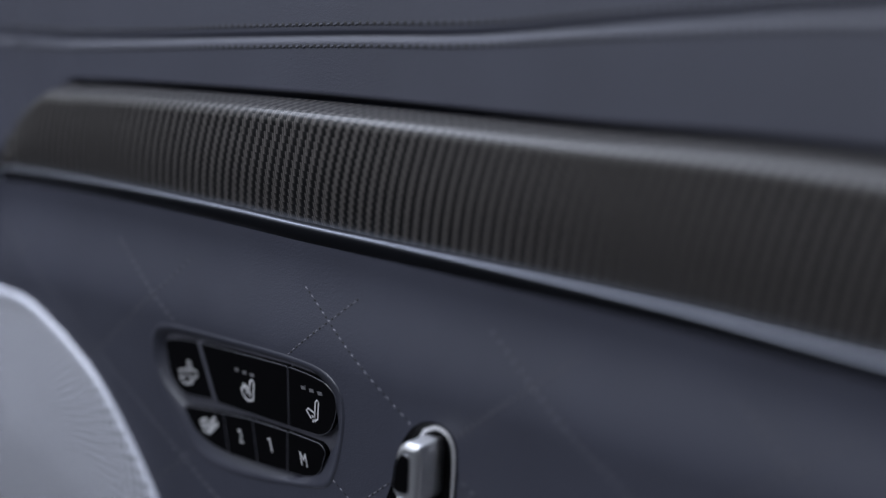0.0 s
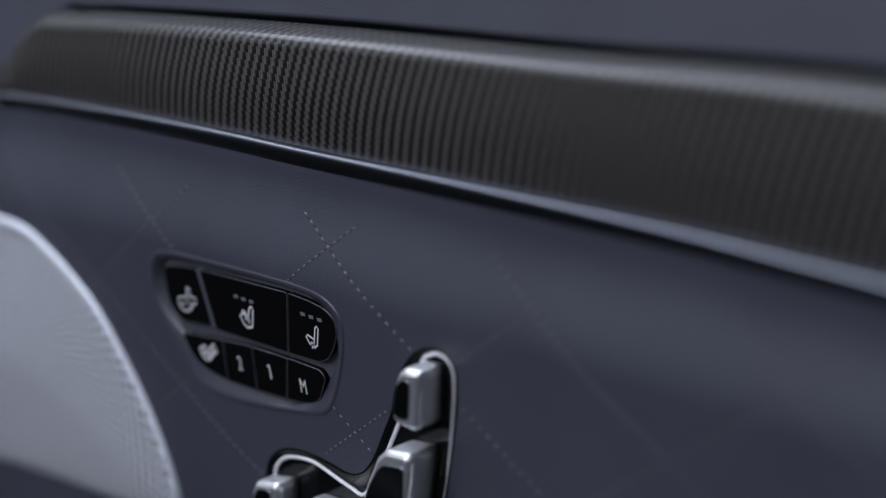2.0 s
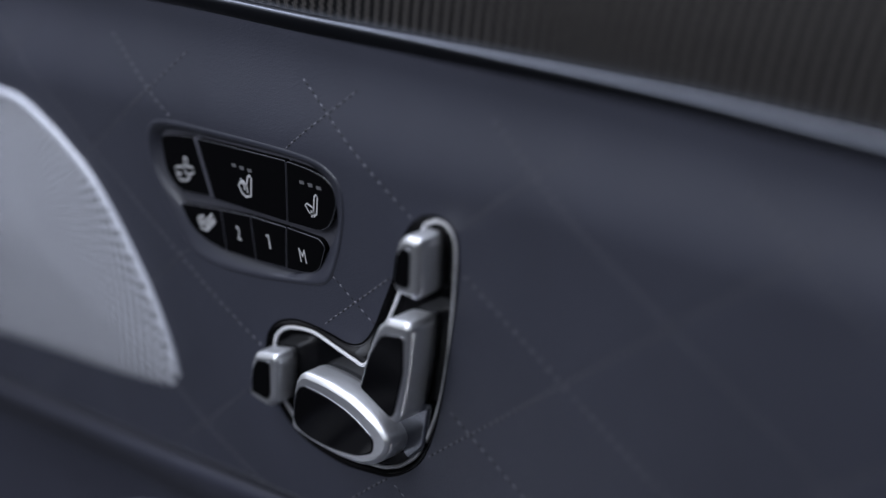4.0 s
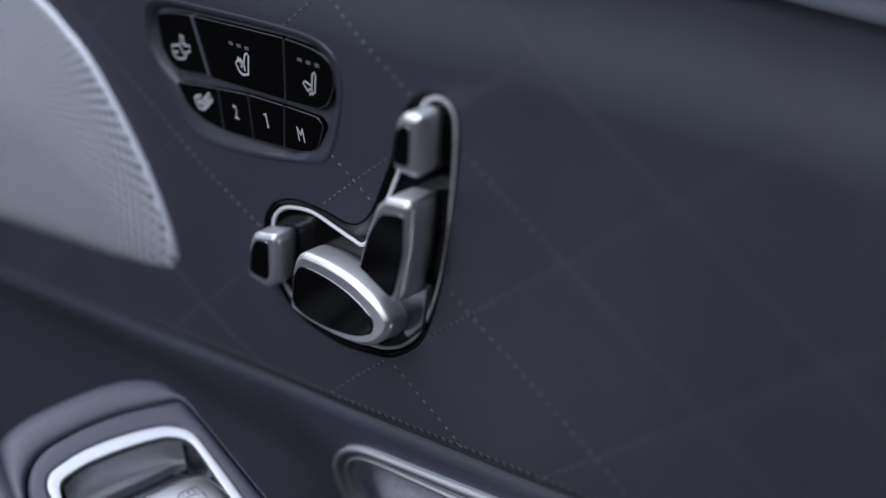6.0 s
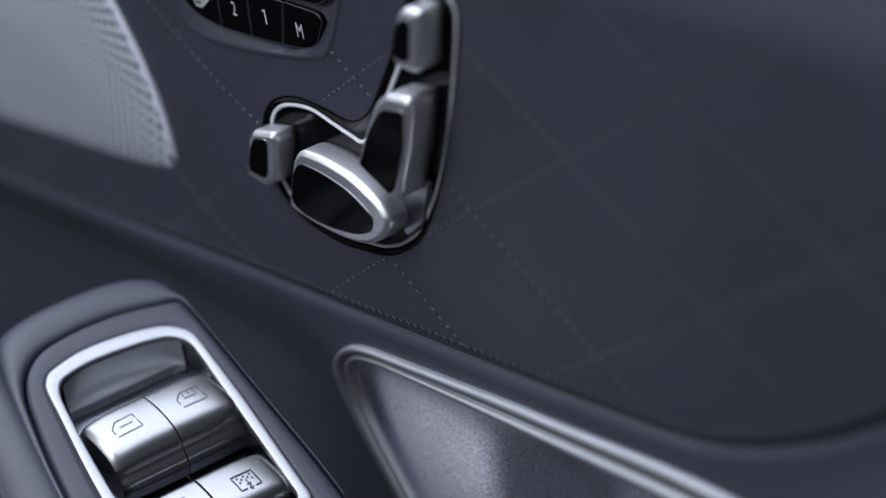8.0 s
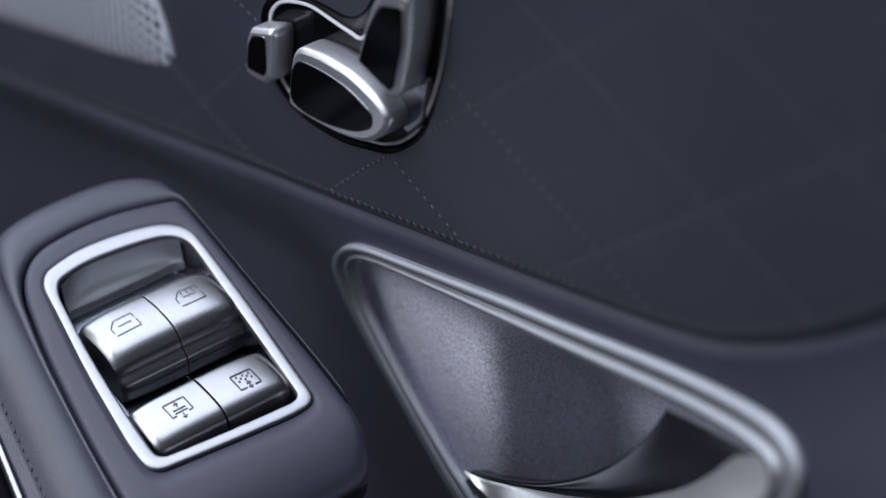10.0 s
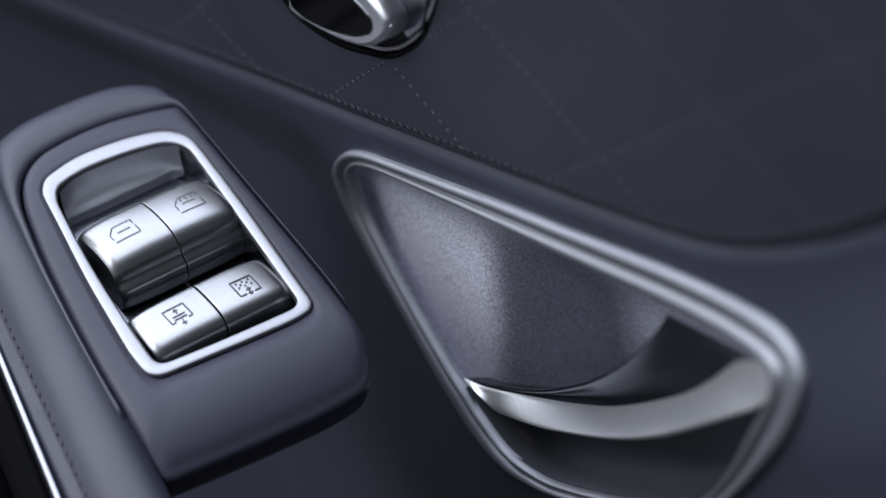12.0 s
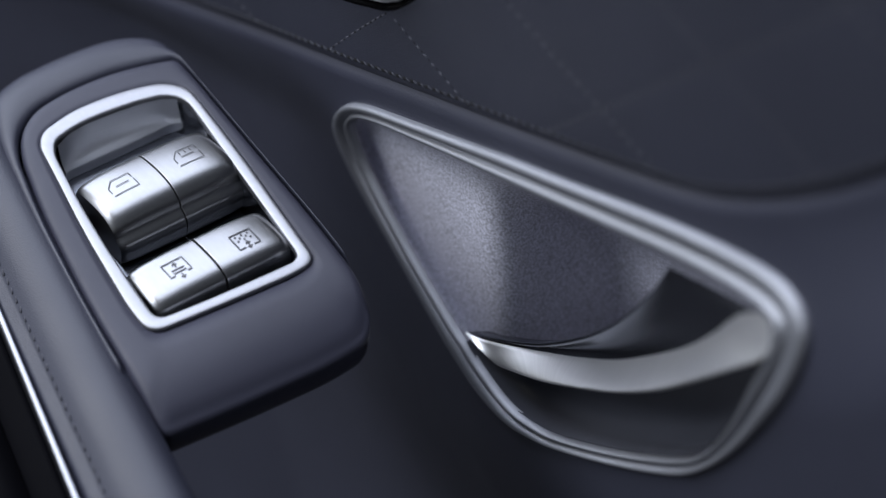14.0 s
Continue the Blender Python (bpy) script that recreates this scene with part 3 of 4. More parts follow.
# ---- loudspeaker grille ----
speaker = thing("speaker_grille", "silver perforated metal loudspeaker grille with a thin rim", "speaker")
GRILLE_FOOT = np.array([(a, c - 6.0 * smoothstep(-50, -64, c)) for a, c in GRILLE])     # the foot slips under the leather
g_in = grow(GRILLE_FOOT, -3.0)
gc = np.array([(-235.0, -25.0)])
rings = [on_panel(g_in * MM, 2.5 * MM)]
for s in (0.93, 0.85, 0.7, 0.5, 0.25, 0.05):
    rings.append(on_panel(((g_in - gc) * s + gc) * MM, (2.0 - 5.0 * (1 - s) ** 0.7) * MM))
part("perforated_face", loft(rings, True), M_GRILLE, speaker, "silver metal with spirals of fine holes")


def rim_ring(o, y):
    """The rim dips under the leather along the foot of the grille."""
    r = grow(GRILLE_FOOT, o)
    return [Vector((a, y + 3.6 * smoothstep(-54, -64, c), c)) * MM for a, c in r]


part("rim", loft([rim_ring(0.9, 1.0), rim_ring(0.5, -0.7), rim_ring(-0.3, -1.3), rim_ring(-1.5, -1.4), rim_ring(-2.6, -0.9), rim_ring(-3.2, 0.2), rim_ring(-3.4, 2.6)]), M_RIM, speaker, "thin satin silver rim")


# ---- seat memory and heating buttons ----
def slab(outline, back, front, bevel, centre=None):
    """A flat piece with rounded front edges, standing from y back to y front (millimetres)."""
    r = outline
    return loft([on_panel(r * MM, back * MM), on_panel(r * MM, (front + bevel) * MM), on_panel(grow(r, -bevel * 0.3) * MM, (front + bevel * 0.3) * MM),
                 on_panel(grow(r, -bevel) * MM, front * MM)], "ngon")


def letters(text, size):
    cu = bpy.data.curves.new("glyph", "FONT")
    cu.body, cu.size, cu.align_x, cu.align_y = text, size, "CENTER", "CENTER"
    cu.extrude = 0.00004
    ob = bpy.data.objects.new("glyph", cu)
    scene.collection.objects.link(ob)
    me = bpy.data.meshes.new_from_object(ob.evaluated_get(bpy.context.evaluated_depsgraph_get()))
    bpy.data.objects.remove(ob)
    bm = bmesh.new()
    bm.from_mesh(me)
    bpy.data.meshes.remove(me)
    return bm


def strokes(lines, width, thick=0.08):
    """Flat drawn lines (x, z in millimetres) with a little thickness; y from -thick to 0."""
    bm = bmesh.new()
    for line in lines:
        p = np.array(line, float)
        n = len(p)
        left, right = [], []
        for i in range(n):
            t = p[min(i + 1, n - 1)] - p[max(i - 1, 0)]
            t = t / (np.linalg.norm(t) + 1e-9)
            s = np.array([-t[1], t[0]]) * width / 2
            left.append(p[i] + s)
            right.append(p[i] - s)
        ring = left + right[::-1]
        top = [bm.verts.new((a * MM, -thick * MM, c * MM)) for a, c in ring]
        bot = [bm.verts.new((a * MM, 0, c * MM)) for a, c in ring]
        m = len(ring)
        for i in range(n - 1):
            bm.faces.new((top[i], top[i + 1], top[m - 2 - i], top[m - 1 - i]))
        for i in range(m):
            bm.faces.new((top[i], top[(i + 1) % m], bot[(i + 1) % m], bot[i]))
    bmesh.ops.recalc_face_normals(bm, faces=bm.faces[:])
    return bm


def dots(places, r, thick=0.08):
    bm = bmesh.new()
    for a, c in places:
        top = [bm.verts.new(((a + r * math.cos(q)) * MM, -thick * MM, (c + r * math.sin(q)) * MM)) for q in (k * math.pi / 4 for k in range(8))]
        bot = [bm.verts.new((v.co.x, 0, v.co.z)) for v in top]
        bm.faces.new(top)
        for i in range(8):
            bm.faces.new((top[i], top[(i + 1) % 8], bot[(i + 1) % 8], bot[i]))
    bmesh.ops.recalc_face_normals(bm, faces=bm.faces[:])
    return bm


SIGNS = {
    "seat": ([[(-1.2, -2.7), (-0.4, -0.6), (1.2, 3.3), (2.4, 4.2), (3.0, 3.5), (0.7, -2.3), (-0.7, -2.9)], [(-0.8, -0.5), (-3.8, 0.3), (-5.0, -0.5), (-3.3, -2.6), (-1.8, -2.6)],
              [(-2.4, -1.6), (-0.8, -3.5)], [(-0.8, -1.4), (-2.5, -3.8)], [(-2.8, -2.6), (-0.6, -2.4)]], 0.55),
    "heat": ([[(0.3, 0.1), (2.9, 4.4), (4.2, 5.0), (4.9, 4.3), (2.5, -2.0), (-0.8, -2.8), (-2.8, -1.9)], [(0.5, 0.5), (-2.3, 1.8), (-3.9, 0.4), (-2.8, -1.9)],
              [(-2.0, 2.8), (-0.4, 1.4), (-0.8, -0.6)], [(-0.6, 2.6), (1.2, 0.6), (0.8, -1.2)]], 0.75),
    "fan": ([[(2.4, 4.7), (4.2, 4.5), (3.7, 2.0), (1.6, 1.8), (2.4, 4.7)], [(-0.3, 0.9), (-4.6, 0.1), (-5.2, -2.3), (-1.3, -1.5)], [(3.5, 1.6), (7.2, 2.0), (6.8, 0.0), (3.2, -0.9)],
             [(-4.8, -2.9), (-2.7, -4.1), (1.9, -3.2), (4.0, -1.5)], [(0.2, 1.6), (2.4, -1.8)]], 0.6),
    "leg": ([[(-5.2, 0.0), (-1.1, 1.6), (0.0, 0.0), (5.0, 3.4), (6.3, 1.3), (-0.5, -3.2), (-4.0, -3.2), (-5.2, 0.0)], [(-4.0, -1.2), (0.2, -1.3), (4.9, 1.7)], [(-2.6, 0.2), (0.4, -2.4)]], 0.8),
}

memory = thing("seat_memory_panel", "glossy black seat heating and memory buttons in a recess", "button panel")
part("surround", loft([on_panel(grow(MEM_OUT, 1.0) * MM, 0.6 * MM), on_panel(grow(MEM_OUT, 0.4) * MM, -0.2 * MM), on_panel(grow(MEM_OUT, -0.4) * MM, -0.3 * MM),
                       on_panel(grow(MEM_OUT, -1.3) * MM, 0.1 * MM), on_panel(grow(MEM_IN, 0.4) * MM, 2.0 * MM), on_panel(MEM_IN * MM, 2.6 * MM)]),
     M_SURROUND, memory, "dished satin silver-grey surround")
part("backing", loft([on_panel(grow(MEM_IN, 0.3) * MM, 2.3 * MM), on_panel(grow(MEM_IN, -1.0) * MM, 2.2 * MM)], "ngon"), M_BAR, memory, "silver bars between the buttons")
BUTTONS = [
    ([(-103.2, 33.2), (-93.5, 35.0), (-80.8, 36.3), (-77.3, 17.6), (-97.5, 15.4), (-104, 20)], [3, 3, 0.8, 0.8, 4, 5], (-91.9, 23.7), "fan"),
    ([(-78.4, 36.4), (-25.8, 38.8), (-31.9, 18.5), (-74.8, 17.1)], 0.8, (-53.0, 24.9), "heat"),
    ([(-25.0, 38.8), (-13.6, 38.6), (-4.8, 37.6), (-0.9, 35.2), (-0.7, 31.4), (-3.2, 26.8), (-7.4, 22), (-13, 19.4), (-31.1, 18.5)], [0.8, 3, 3, 3, 3, 3, 3, 3, 0.8], (-13.5, 27.0), "seat"),
    ([(-99.4, 11), (-72.7, 13.9), (-74.4, -0.2), (-86, 0.6), (-94.8, 3.4)], [2.5, 0.6, 0.6, 4, 4], (-83.5, 7.9), "leg"),
    ([(-72.2, 13.9), (-54.4, 15.5), (-56.4, 0.7), (-73.9, -0.2)], 0.5, (-63.5, 7.8), "2"),
    ([(-53.6, 15.5), (-33.4, 16.2), (-38.2, 2.1), (-55.6, 0.8)], 0.5, (-45.1, 9.3), "1"),
    ([(-32.6, 16.3), (-14.5, 16.4), (-12.2, 14.4), (-17.8, 6.4), (-22, 4.2), (-29, 2.8), (-37.4, 2.1)], [0.5, 1.6, 1.6, 2, 3, 3, 0.5], (-26.0, 8.5), "M"),
]
bar = round_poly([(-80.5, 36.4), (-78.7, 36.5), (-75.0, 17.2), (-77.0, 17.1)], 0.3, 3)
part("divider", slab(bar, 2.4, 0.2, 0.2), M_BAR, memory, "silver divider")
for outline, r, (cx, cz), sign in BUTTONS:
    ring = round_poly(outline, r, 5)
    b = part("button", slab(ring, 2.8, 0.3, 0.28), M_PIANO, memory)
    part("button_edge", tube(on_panel(grow(ring, 0.02) * MM, 0.55 * MM), 0.14 * MM, True, 6), M_BAR, b, "hair-thin silver edge")
    if sign == "1":
        bm = strokes([[(-1.0, 1.5), (0.3, 2.3), (0.3, -2.4)]], 0.8)
    elif sign in "2M":
        bm = letters(sign, 6.6 * MM)
        bmesh.ops.scale(bm, vec=(0.82, 1, 1), verts=bm.verts[:])
        bmesh.ops.rotate(bm, cent=(0, 0, 0), matrix=Matrix.Rotation(radians(90), 3, "X"), verts=bm.verts[:])
    elif sign in SIGNS:
        lines, width = SIGNS[sign]
        bm = strokes(lines, width)
    bmesh.ops.translate(bm, vec=(cx * MM, 0.24 * MM, cz * MM), verts=bm.verts[:])
    part("printed_sign", bm, M_ICON, b, "white printed sign", False)
    if sign in ("seat", "heat"):
        lit = strokes([[(cx + dx - 1.1, cz + 6.6), (cx + dx + 1.4, cz + 6.8)] for dx in (-4.6, 0.0, 4.6)], 1.1)
        bmesh.ops.translate(lit, vec=(0, 0.24 * MM, 0), verts=lit.verts[:])
        part("level_lights", lit, M_MARK, b, "three unlit indicator bars", False)

# ---- seat adjuster in the shape of a seat ----
adjuster = thing("seat_adjuster", "satin chrome seat-shaped adjustment switches on a black plate", "seat switch")
part("base_plate", loft([on_panel(grow(PLATE, o) * MM, y * MM) for o, y in ((0.3, 0.6), (-0.2, -0.2), (-0.6, -0.3), (-1.1, 0.2), (-1.5, 0.8), (-4.6, 0.9), (-6.6, 1.0))], "ngon"), M_PIANO, adjuster,
     "sunken glossy black plate")
line = smooth_curve([(-58.4, -36), (-55.4, -28.7), (-52.8, -24.2), (-47.5, -20.4), (-40.1, -18.1), (-28.6, -16.9), (-16.8, -18.9), (-8.2, -20.4), (-2.3, -20.7), (6, -13.4), (15, -3.1),
                     (24.8, 8.7), (42.3, 30.9), (46.7, 34.3), (51.2, 36.0), (55.6, 35.6), (58.2, 32.4), (57.4, 26.8), (53.6, 16.2), (50.1, 7.1), (44.5, -6.0), (35.9, -22.1),
                     (26.5, -35.3), (18.3, -44.0), (9.3, -49.9), (2.6, -52.7), (-6, -54.8), (-30, -56.6), (-49, -53), (-58.6, -43)], 180)
part("chrome_line", tube(on_panel(line * MM, 0.5 * MM), 0.62 * MM, True, 8, 1.0), M_LINE, adjuster, "thin bright chrome line round the switches")

KNOBS = [
    ("headrest_switch", [(35.2, 17.9), (38.6, 25.1), (42.6, 31), (46, 33.2), (52.6, 33.4), (53, 31), (48, 16.2), (46, 14.4), (37, 14.4)],
     [(37.1, 18.3), (41.2, 26.8), (44.4, 29.8), (48.5, 29.9), (44.2, 17.4), (38.5, 17.0)], -8.0, 1.6),
    ("backrest_switch", [(8.8, -20.8), (17.2, -8.0), (25.4, 1.9), (31, 5.6), (41.5, 6.9), (43.0, 5.0), (37.2, -9.3), (28.2, -25.4), (25.0, -28.6), (10.3, -22.2)],
     [(11.0, -20.2), (19.2, -8.2), (26.0, -1.4), (29.0, 0.6), (39.6, 2.5), (35.6, -9.5), (26.9, -24.1), (24.2, -26.4), (12, -21)], -9.5, 1.6),
    ("cushion_switch", [(-39.5, -47.7), (-35.4, -37.8), (-30.4, -29.4), (-25.8, -26.2), (-13.6, -25.8), (1.2, -27.6), (13.2, -32.6), (17.6, -37.2), (15.0, -41.6),
                        (8.3, -46.8), (-0.1, -50), (-12.6, -51.2), (-28.0, -50.6), (-37.8, -49)],
     [(-36.9, -45.8), (-32.4, -35.2), (-27.2, -30.6), (-14.5, -30.6), (-0.1, -33.0), (9.8, -38.2), (7.6, -43.0), (-1.4, -46.7), (-17.3, -48.7), (-30.6, -48.2)], -8.0, 1.8),
    ("front_switch", [(-65, -44.2), (-59.9, -33.2), (-55.6, -27.8), (-43.4, -25.4), (-42, -27.4), (-43.4, -31), (-49.2, -43.6), (-53.8, -46.2), (-63, -45.4)],
     [(-62.2, -42.4), (-57.8, -33.2), (-54.2, -29.8), (-46.4, -28.4), (-50.2, -40.3), (-52.8, -42.8)], -7.0, 1.4),
]
for name, outline, face, front, r in KNOBS:
    soft = 5.0 if name == "cushion_switch" else r
    ring = round_poly(outline, soft, 7)
    knob = part(name, loft([on_panel(grow(ring, -0.5) * MM, 1.6 * MM), on_panel(grow(ring, -0.5) * MM, 0.6 * MM), on_panel(grow(ring, -0.1) * MM, 0.2 * MM), on_panel(grow(ring, 0.05) * MM, -0.8 * MM), on_panel(grow(ring, 0.05) * MM, (front + 2.2) * MM), on_panel(ring * MM, (front + 1.35) * MM),
                            on_panel(grow(ring, -0.15) * MM, (front + 1.0) * MM), on_panel(grow(ring, -0.35) * MM, (front + 0.75) * MM), on_panel(grow(ring, -1.2) * MM, (front + 0.15) * MM),
                            on_panel(grow(ring, -1.5) * MM, front * MM)], "ngon"), M_SATIN, adjuster, "satin chrome switch")
    inlay = round_poly(face, soft + 0.8, 7)
    part("black_face", slab(inlay, front + 0.5, front - 0.35, 0.4), M_PIANO, knob, "glossy black inlay")
    part("inlay_edge", tube(on_panel(grow(inlay, 0.1) * MM, (front - 0.02) * MM), 0.17 * MM, True, 6), M_BRIGHT, knob, "hair-thin bright edge")
# neck between the backrest and the cushion switch
neck = round_poly([(8, -38), (22, -24), (32, -24), (24, -40), (14, -47)], 3, 5)
part("switch_neck", slab(neck, 1.4, -0.8, 1.0), M_DARKCHROME, adjuster, "dark chrome neck")

# ---- inner door handle ----
handle = thing("door_handle", "triangular chrome door handle with a grained cup and lever", "door handle")
def on_low(ring, off):
    return [on_skin(a, c, off) * MM for a, c in ring]


def between(t):
    return h_out + (h_in - h_out) * t


part("frame", loft([on_low(between(t), o) for t, o in (
    (-0.02, 2.5), (-0.01, 0.4), (0.0, -1.0), (0.05, -1.9), (0.13, -2.4), (0.26, -2.4), (0.38, -1.9), (0.48, -1.0), (0.54, 0.0), (0.6, 0.3),
    (0.65, -0.6), (0.72, -1.5), (0.8, -1.8), (0.9, -1.5), (0.97, -0.5), (1.0, 1.2))]), M_FRAME, handle, "satin chrome double-beaded frame")
hc = np.array([(40.0, -132.0)])


def on_ray(a, c, off):
    """A point behind or before the handle's flat drawing by off along y, on the line of sight from the cabin."""
    p = on_skin(a, c, 0.0)
    e = Vector(LOW_EYE)
    return (p + (p - e) * off / (p.y - e.y)) * MM


def cup_floor(p, off):
    """A ramp on the near side that dives behind the lever."""
    lip = float(np.interp(p[0], (-10, 20, 42, 61, 79, 97, 115, 127, 172), (-184, -176, -165, -154, -143, -130, -114, -100, -88)))
    return off + 40.0 * smoothstep(14, 108, p[0] - 0.15 * (p[1] + 130)) + 18.0 * smoothstep(-3, 4, lip - p[1])


cup = [on_low(h_in, 1.0)]
for s, off in ((0.995, 3.0), (0.985, 5.5), (0.96, 8.0), (0.9, 10.0), (0.82, 11.0), (0.75, 11.5), (0.67, 11.5), (0.6, 11.5), (0.52, 11.5), (0.45, 11.5), (0.37, 11.5), (0.3, 11.5), (0.22, 11.5),
               (0.15, 11.5), (0.07, 11.5)):
    ring = (h_in - hc) * s + hc
    cup.append([on_ray(p[0], p[1], cup_floor(p, off * (0.7 + 0.3 * smoothstep(-60, 30, p[0])))) for p in ring])
part("cup", loft(cup, True), M_CUP, handle, "silver-grey grained bowl")


def row3(pts, off, n=60):
    c = smooth_curve([(a, b, o) for (a, b), o in zip(pts, off)], n, False)
    return [on_ray(a, z, o) for a, z, o in c]


def blend(a, b, t, push=0.0):
    """Between two rows, pushed into the door in their middle stretch."""
    n = len(a) - 1
    return [p.lerp(q, t) + Vector((0, push * math.sin(math.pi * i / n) * MM, 0)) for i, (p, q) in enumerate(zip(a, b))]


def shifted(a, y, z):
    n = len(a) - 1
    k = [math.sin(math.pi * i / n) for i in range(n + 1)]
    return [p + Vector((0, y * (0.1 + 0.9 * math.sqrt(max(0.0, q))), z * (0.3 + 0.7 * q))) * MM for p, q in zip(a, k)]


# the crescent pull: a hollow, darkened in its colour, that curls out into a bright shelf with a rounded lower lip
LEV_A = row3([(-8.5, -175.4), (2.9, -171.6), (22.7, -164), (42, -155.6), (61, -145.3), (79.2, -133.9), (97.2, -120.2), (115, -103.8), (127, -90)], [2, 2.6, 3.6, 4.6, 5, 5, 4.8, 4.4, 3.6])
LEV_H = row3([(-8.4, -175.5), (4, -172.4), (24, -165.2), (44, -157.6), (66, -148.6), (92.6, -136), (124.8, -116.6), (143.4, -102.5), (157, -90.5), (168, -84.6)],
             [1.6, 2.8, 3.6, 4.4, 5, 5.4, 5.2, 4.6, 4, 2.8])
LEV_C = row3([(-8.4, -176.2), (7.7, -178.7), (19, -176.2), (37.7, -170.3), (56.1, -162.9), (83.9, -150.6), (107.1, -138.3), (123, -128.3), (138.4, -117.9), (153, -107.9), (167, -97.9), (176, -86)],
             [1, -0.5, -2, -4, -6, -8, -8.5, -8, -7, -5, -2.5, 0])
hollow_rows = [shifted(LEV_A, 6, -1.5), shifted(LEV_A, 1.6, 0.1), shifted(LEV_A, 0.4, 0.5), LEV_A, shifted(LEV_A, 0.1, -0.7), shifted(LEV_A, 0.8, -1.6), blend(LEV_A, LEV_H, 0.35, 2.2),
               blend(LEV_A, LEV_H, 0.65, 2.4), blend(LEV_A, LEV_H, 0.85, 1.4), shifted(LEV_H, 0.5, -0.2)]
lever_rows = [shifted(LEV_H, 2.0, 0.2), LEV_H, blend(LEV_H, LEV_C, 0.15, 0.4), blend(LEV_H, LEV_C, 0.35, 0.3), blend(LEV_H, LEV_C, 0.6, -0.3),
              blend(LEV_H, LEV_C, 0.82, -0.6), blend(LEV_H, LEV_C, 0.94, -0.4), LEV_C, shifted(LEV_C, 0.5, -0.7), shifted(LEV_C, 1.6, -1.2), shifted(LEV_C, 6.0, -1.0), shifted(LEV_C, 18.0, 0.0)]
lever = part("lever", loft(lever_rows, closed=False), M_LEVER, handle, "bright chrome crescent pull lever")
# part of the lever; its darker chrome paints in the hollow's dark reflection
part("finger_hollow", loft(hollow_rows, closed=False), M_HOLLOW, lever, "lever's hollow, its dark reflection put into the chrome's colour")
FLOOR_EDGE = row3([(-9, -179.5), (0, -186), (14, -191), (32, -189.6), (50, -184.6), (84.7, -170.6), (117, -155), (132, -144.8), (148, -126.4), (158, -111.4), (170, -92)], [0.4] * 11)
part("cavity", loft([shifted(LEV_C, 15.0, 1.0), shifted(LEV_C, 23.0, -1.0), blend(shifted(LEV_C, 23.0, -1.0), shifted(FLOOR_EDGE, 13.0, 0.0), 0.35, 2.0),
                     blend(shifted(LEV_C, 23.0, -1.0), shifted(FLOOR_EDGE, 13.0, 0.0), 0.7, 1.0), shifted(FLOOR_EDGE, 11.0, 0.3), shifted(FLOOR_EDGE, 5.0, 0.2), FLOOR_EDGE], closed=False),
     M_CAVITY, handle, "glossy dark hollow under the lever")

# ---- armrest with the window switches ----
SLOPE = math.atan(0.4)
POD = Matrix.Translation((-0.0127, -0.0852, -0.1228)) @ Matrix.Rotation(SLOPE, 4, "Y") @ Matrix.Scale(0.89, 4)
ROLL = radians(9)      # the armrest's top leans towards the cabin
POD_UP = POD.to_3x3() @ Vector((0, 0, 1))
POD_UP = (POD_UP.normalized() * math.cos(ROLL) + Vector((0, -1, 0)) * math.sin(ROLL)).normalized()
POD_MID = POD @ (Vector((-40.0, 27.0, 0.0)) * MM)
POD_EYE = Vector((572.6, -329.3, 243.2)) * MM


def lifted(u, v, w):
    """A point of the armrest: along, across and above its leaning top, in millimetres."""
    p = POD @ (Vector((u, v, w)) * MM) - POD_EYE
    return POD_EYE + 0.975 * p * ((POD_MID - POD_EYE).dot(POD_UP) + 0.89 * w * MM) / p.dot(POD_UP)



def pod(ring, w):
    """Flat (u, v) points of the armrest's top at height w, in millimetres, in the world."""
    hs = w if hasattr(w, "__len__") else [w] * len(ring)
    return [lifted(a, b, c) for (a, b), c in zip(ring, hs)]


def droop(ring, w):
    """The cover's front end bends down."""
    return [w - 6.4 * max(0.0, (a - 6.0) / 36.0) ** 2.4 for a, b in ring]


PC = (-40.0, 27.0)
PAD = polar(round_poly([(-97.5, 3.2), (-105, 13), (-107.2, 30), (-106.2, 46), (-103.6, 57), (-100.2, 68.6), (-86, 68.3), (-47, 66.5), (-7, 65), (22, 62.6), (33.5, 58.4), (40, 53), (41, 38), (39.5, 8),
                        (37, -23.8), (9.5, -21.3), (-22, -16.9), (-62, -9.2), (-87.5, -2.1)],
                       [6, 8, 8, 8, 6, 2.5, 8, 16, 16, 12, 8, 6, 10, 14, 2.5, 14, 16, 16, 10], 7), PC, 360)
BODY = polar(round_poly([(-124, 2), (-130, 17), (-130.8, 34), (-130, 50), (-127.6, 62), (-119, 72), (-101, 71.2), (-86, 70), (-47, 68.2), (-7, 66.7), (18, 64.5), (22, 60), (24, 50), (24, 8),
                         (23, -26), (9.5, -25), (-22, -20), (-62, -14), (-100, -6)],
                        [12, 10, 14, 14, 10, 10, 4, 8, 16, 16, 12, 8, 6, 14, 4, 10, 20, 20, 14], 7), PC, 360)
BEZ_OUT = polar(round_poly([(-92.4, 9), (-95.8, 23), (-95.2, 36), (-93.5, 47), (-90.4, 57), (-83.5, 62.9), (-73, 62.3), (-45, 60.2), (-7.5, 55.8), (8.4, 54), (9.4, 44), (7.6, 18.7), (5.2, -8.2),
                            (-7.7, -8.4), (-44, -3.4), (-72, 2.1), (-87, 4.8)], [6, 8, 8, 8, 7, 7, 6, 14, 10, 6, 6, 14, 7, 6, 14, 14, 6], 7), PC, 360)
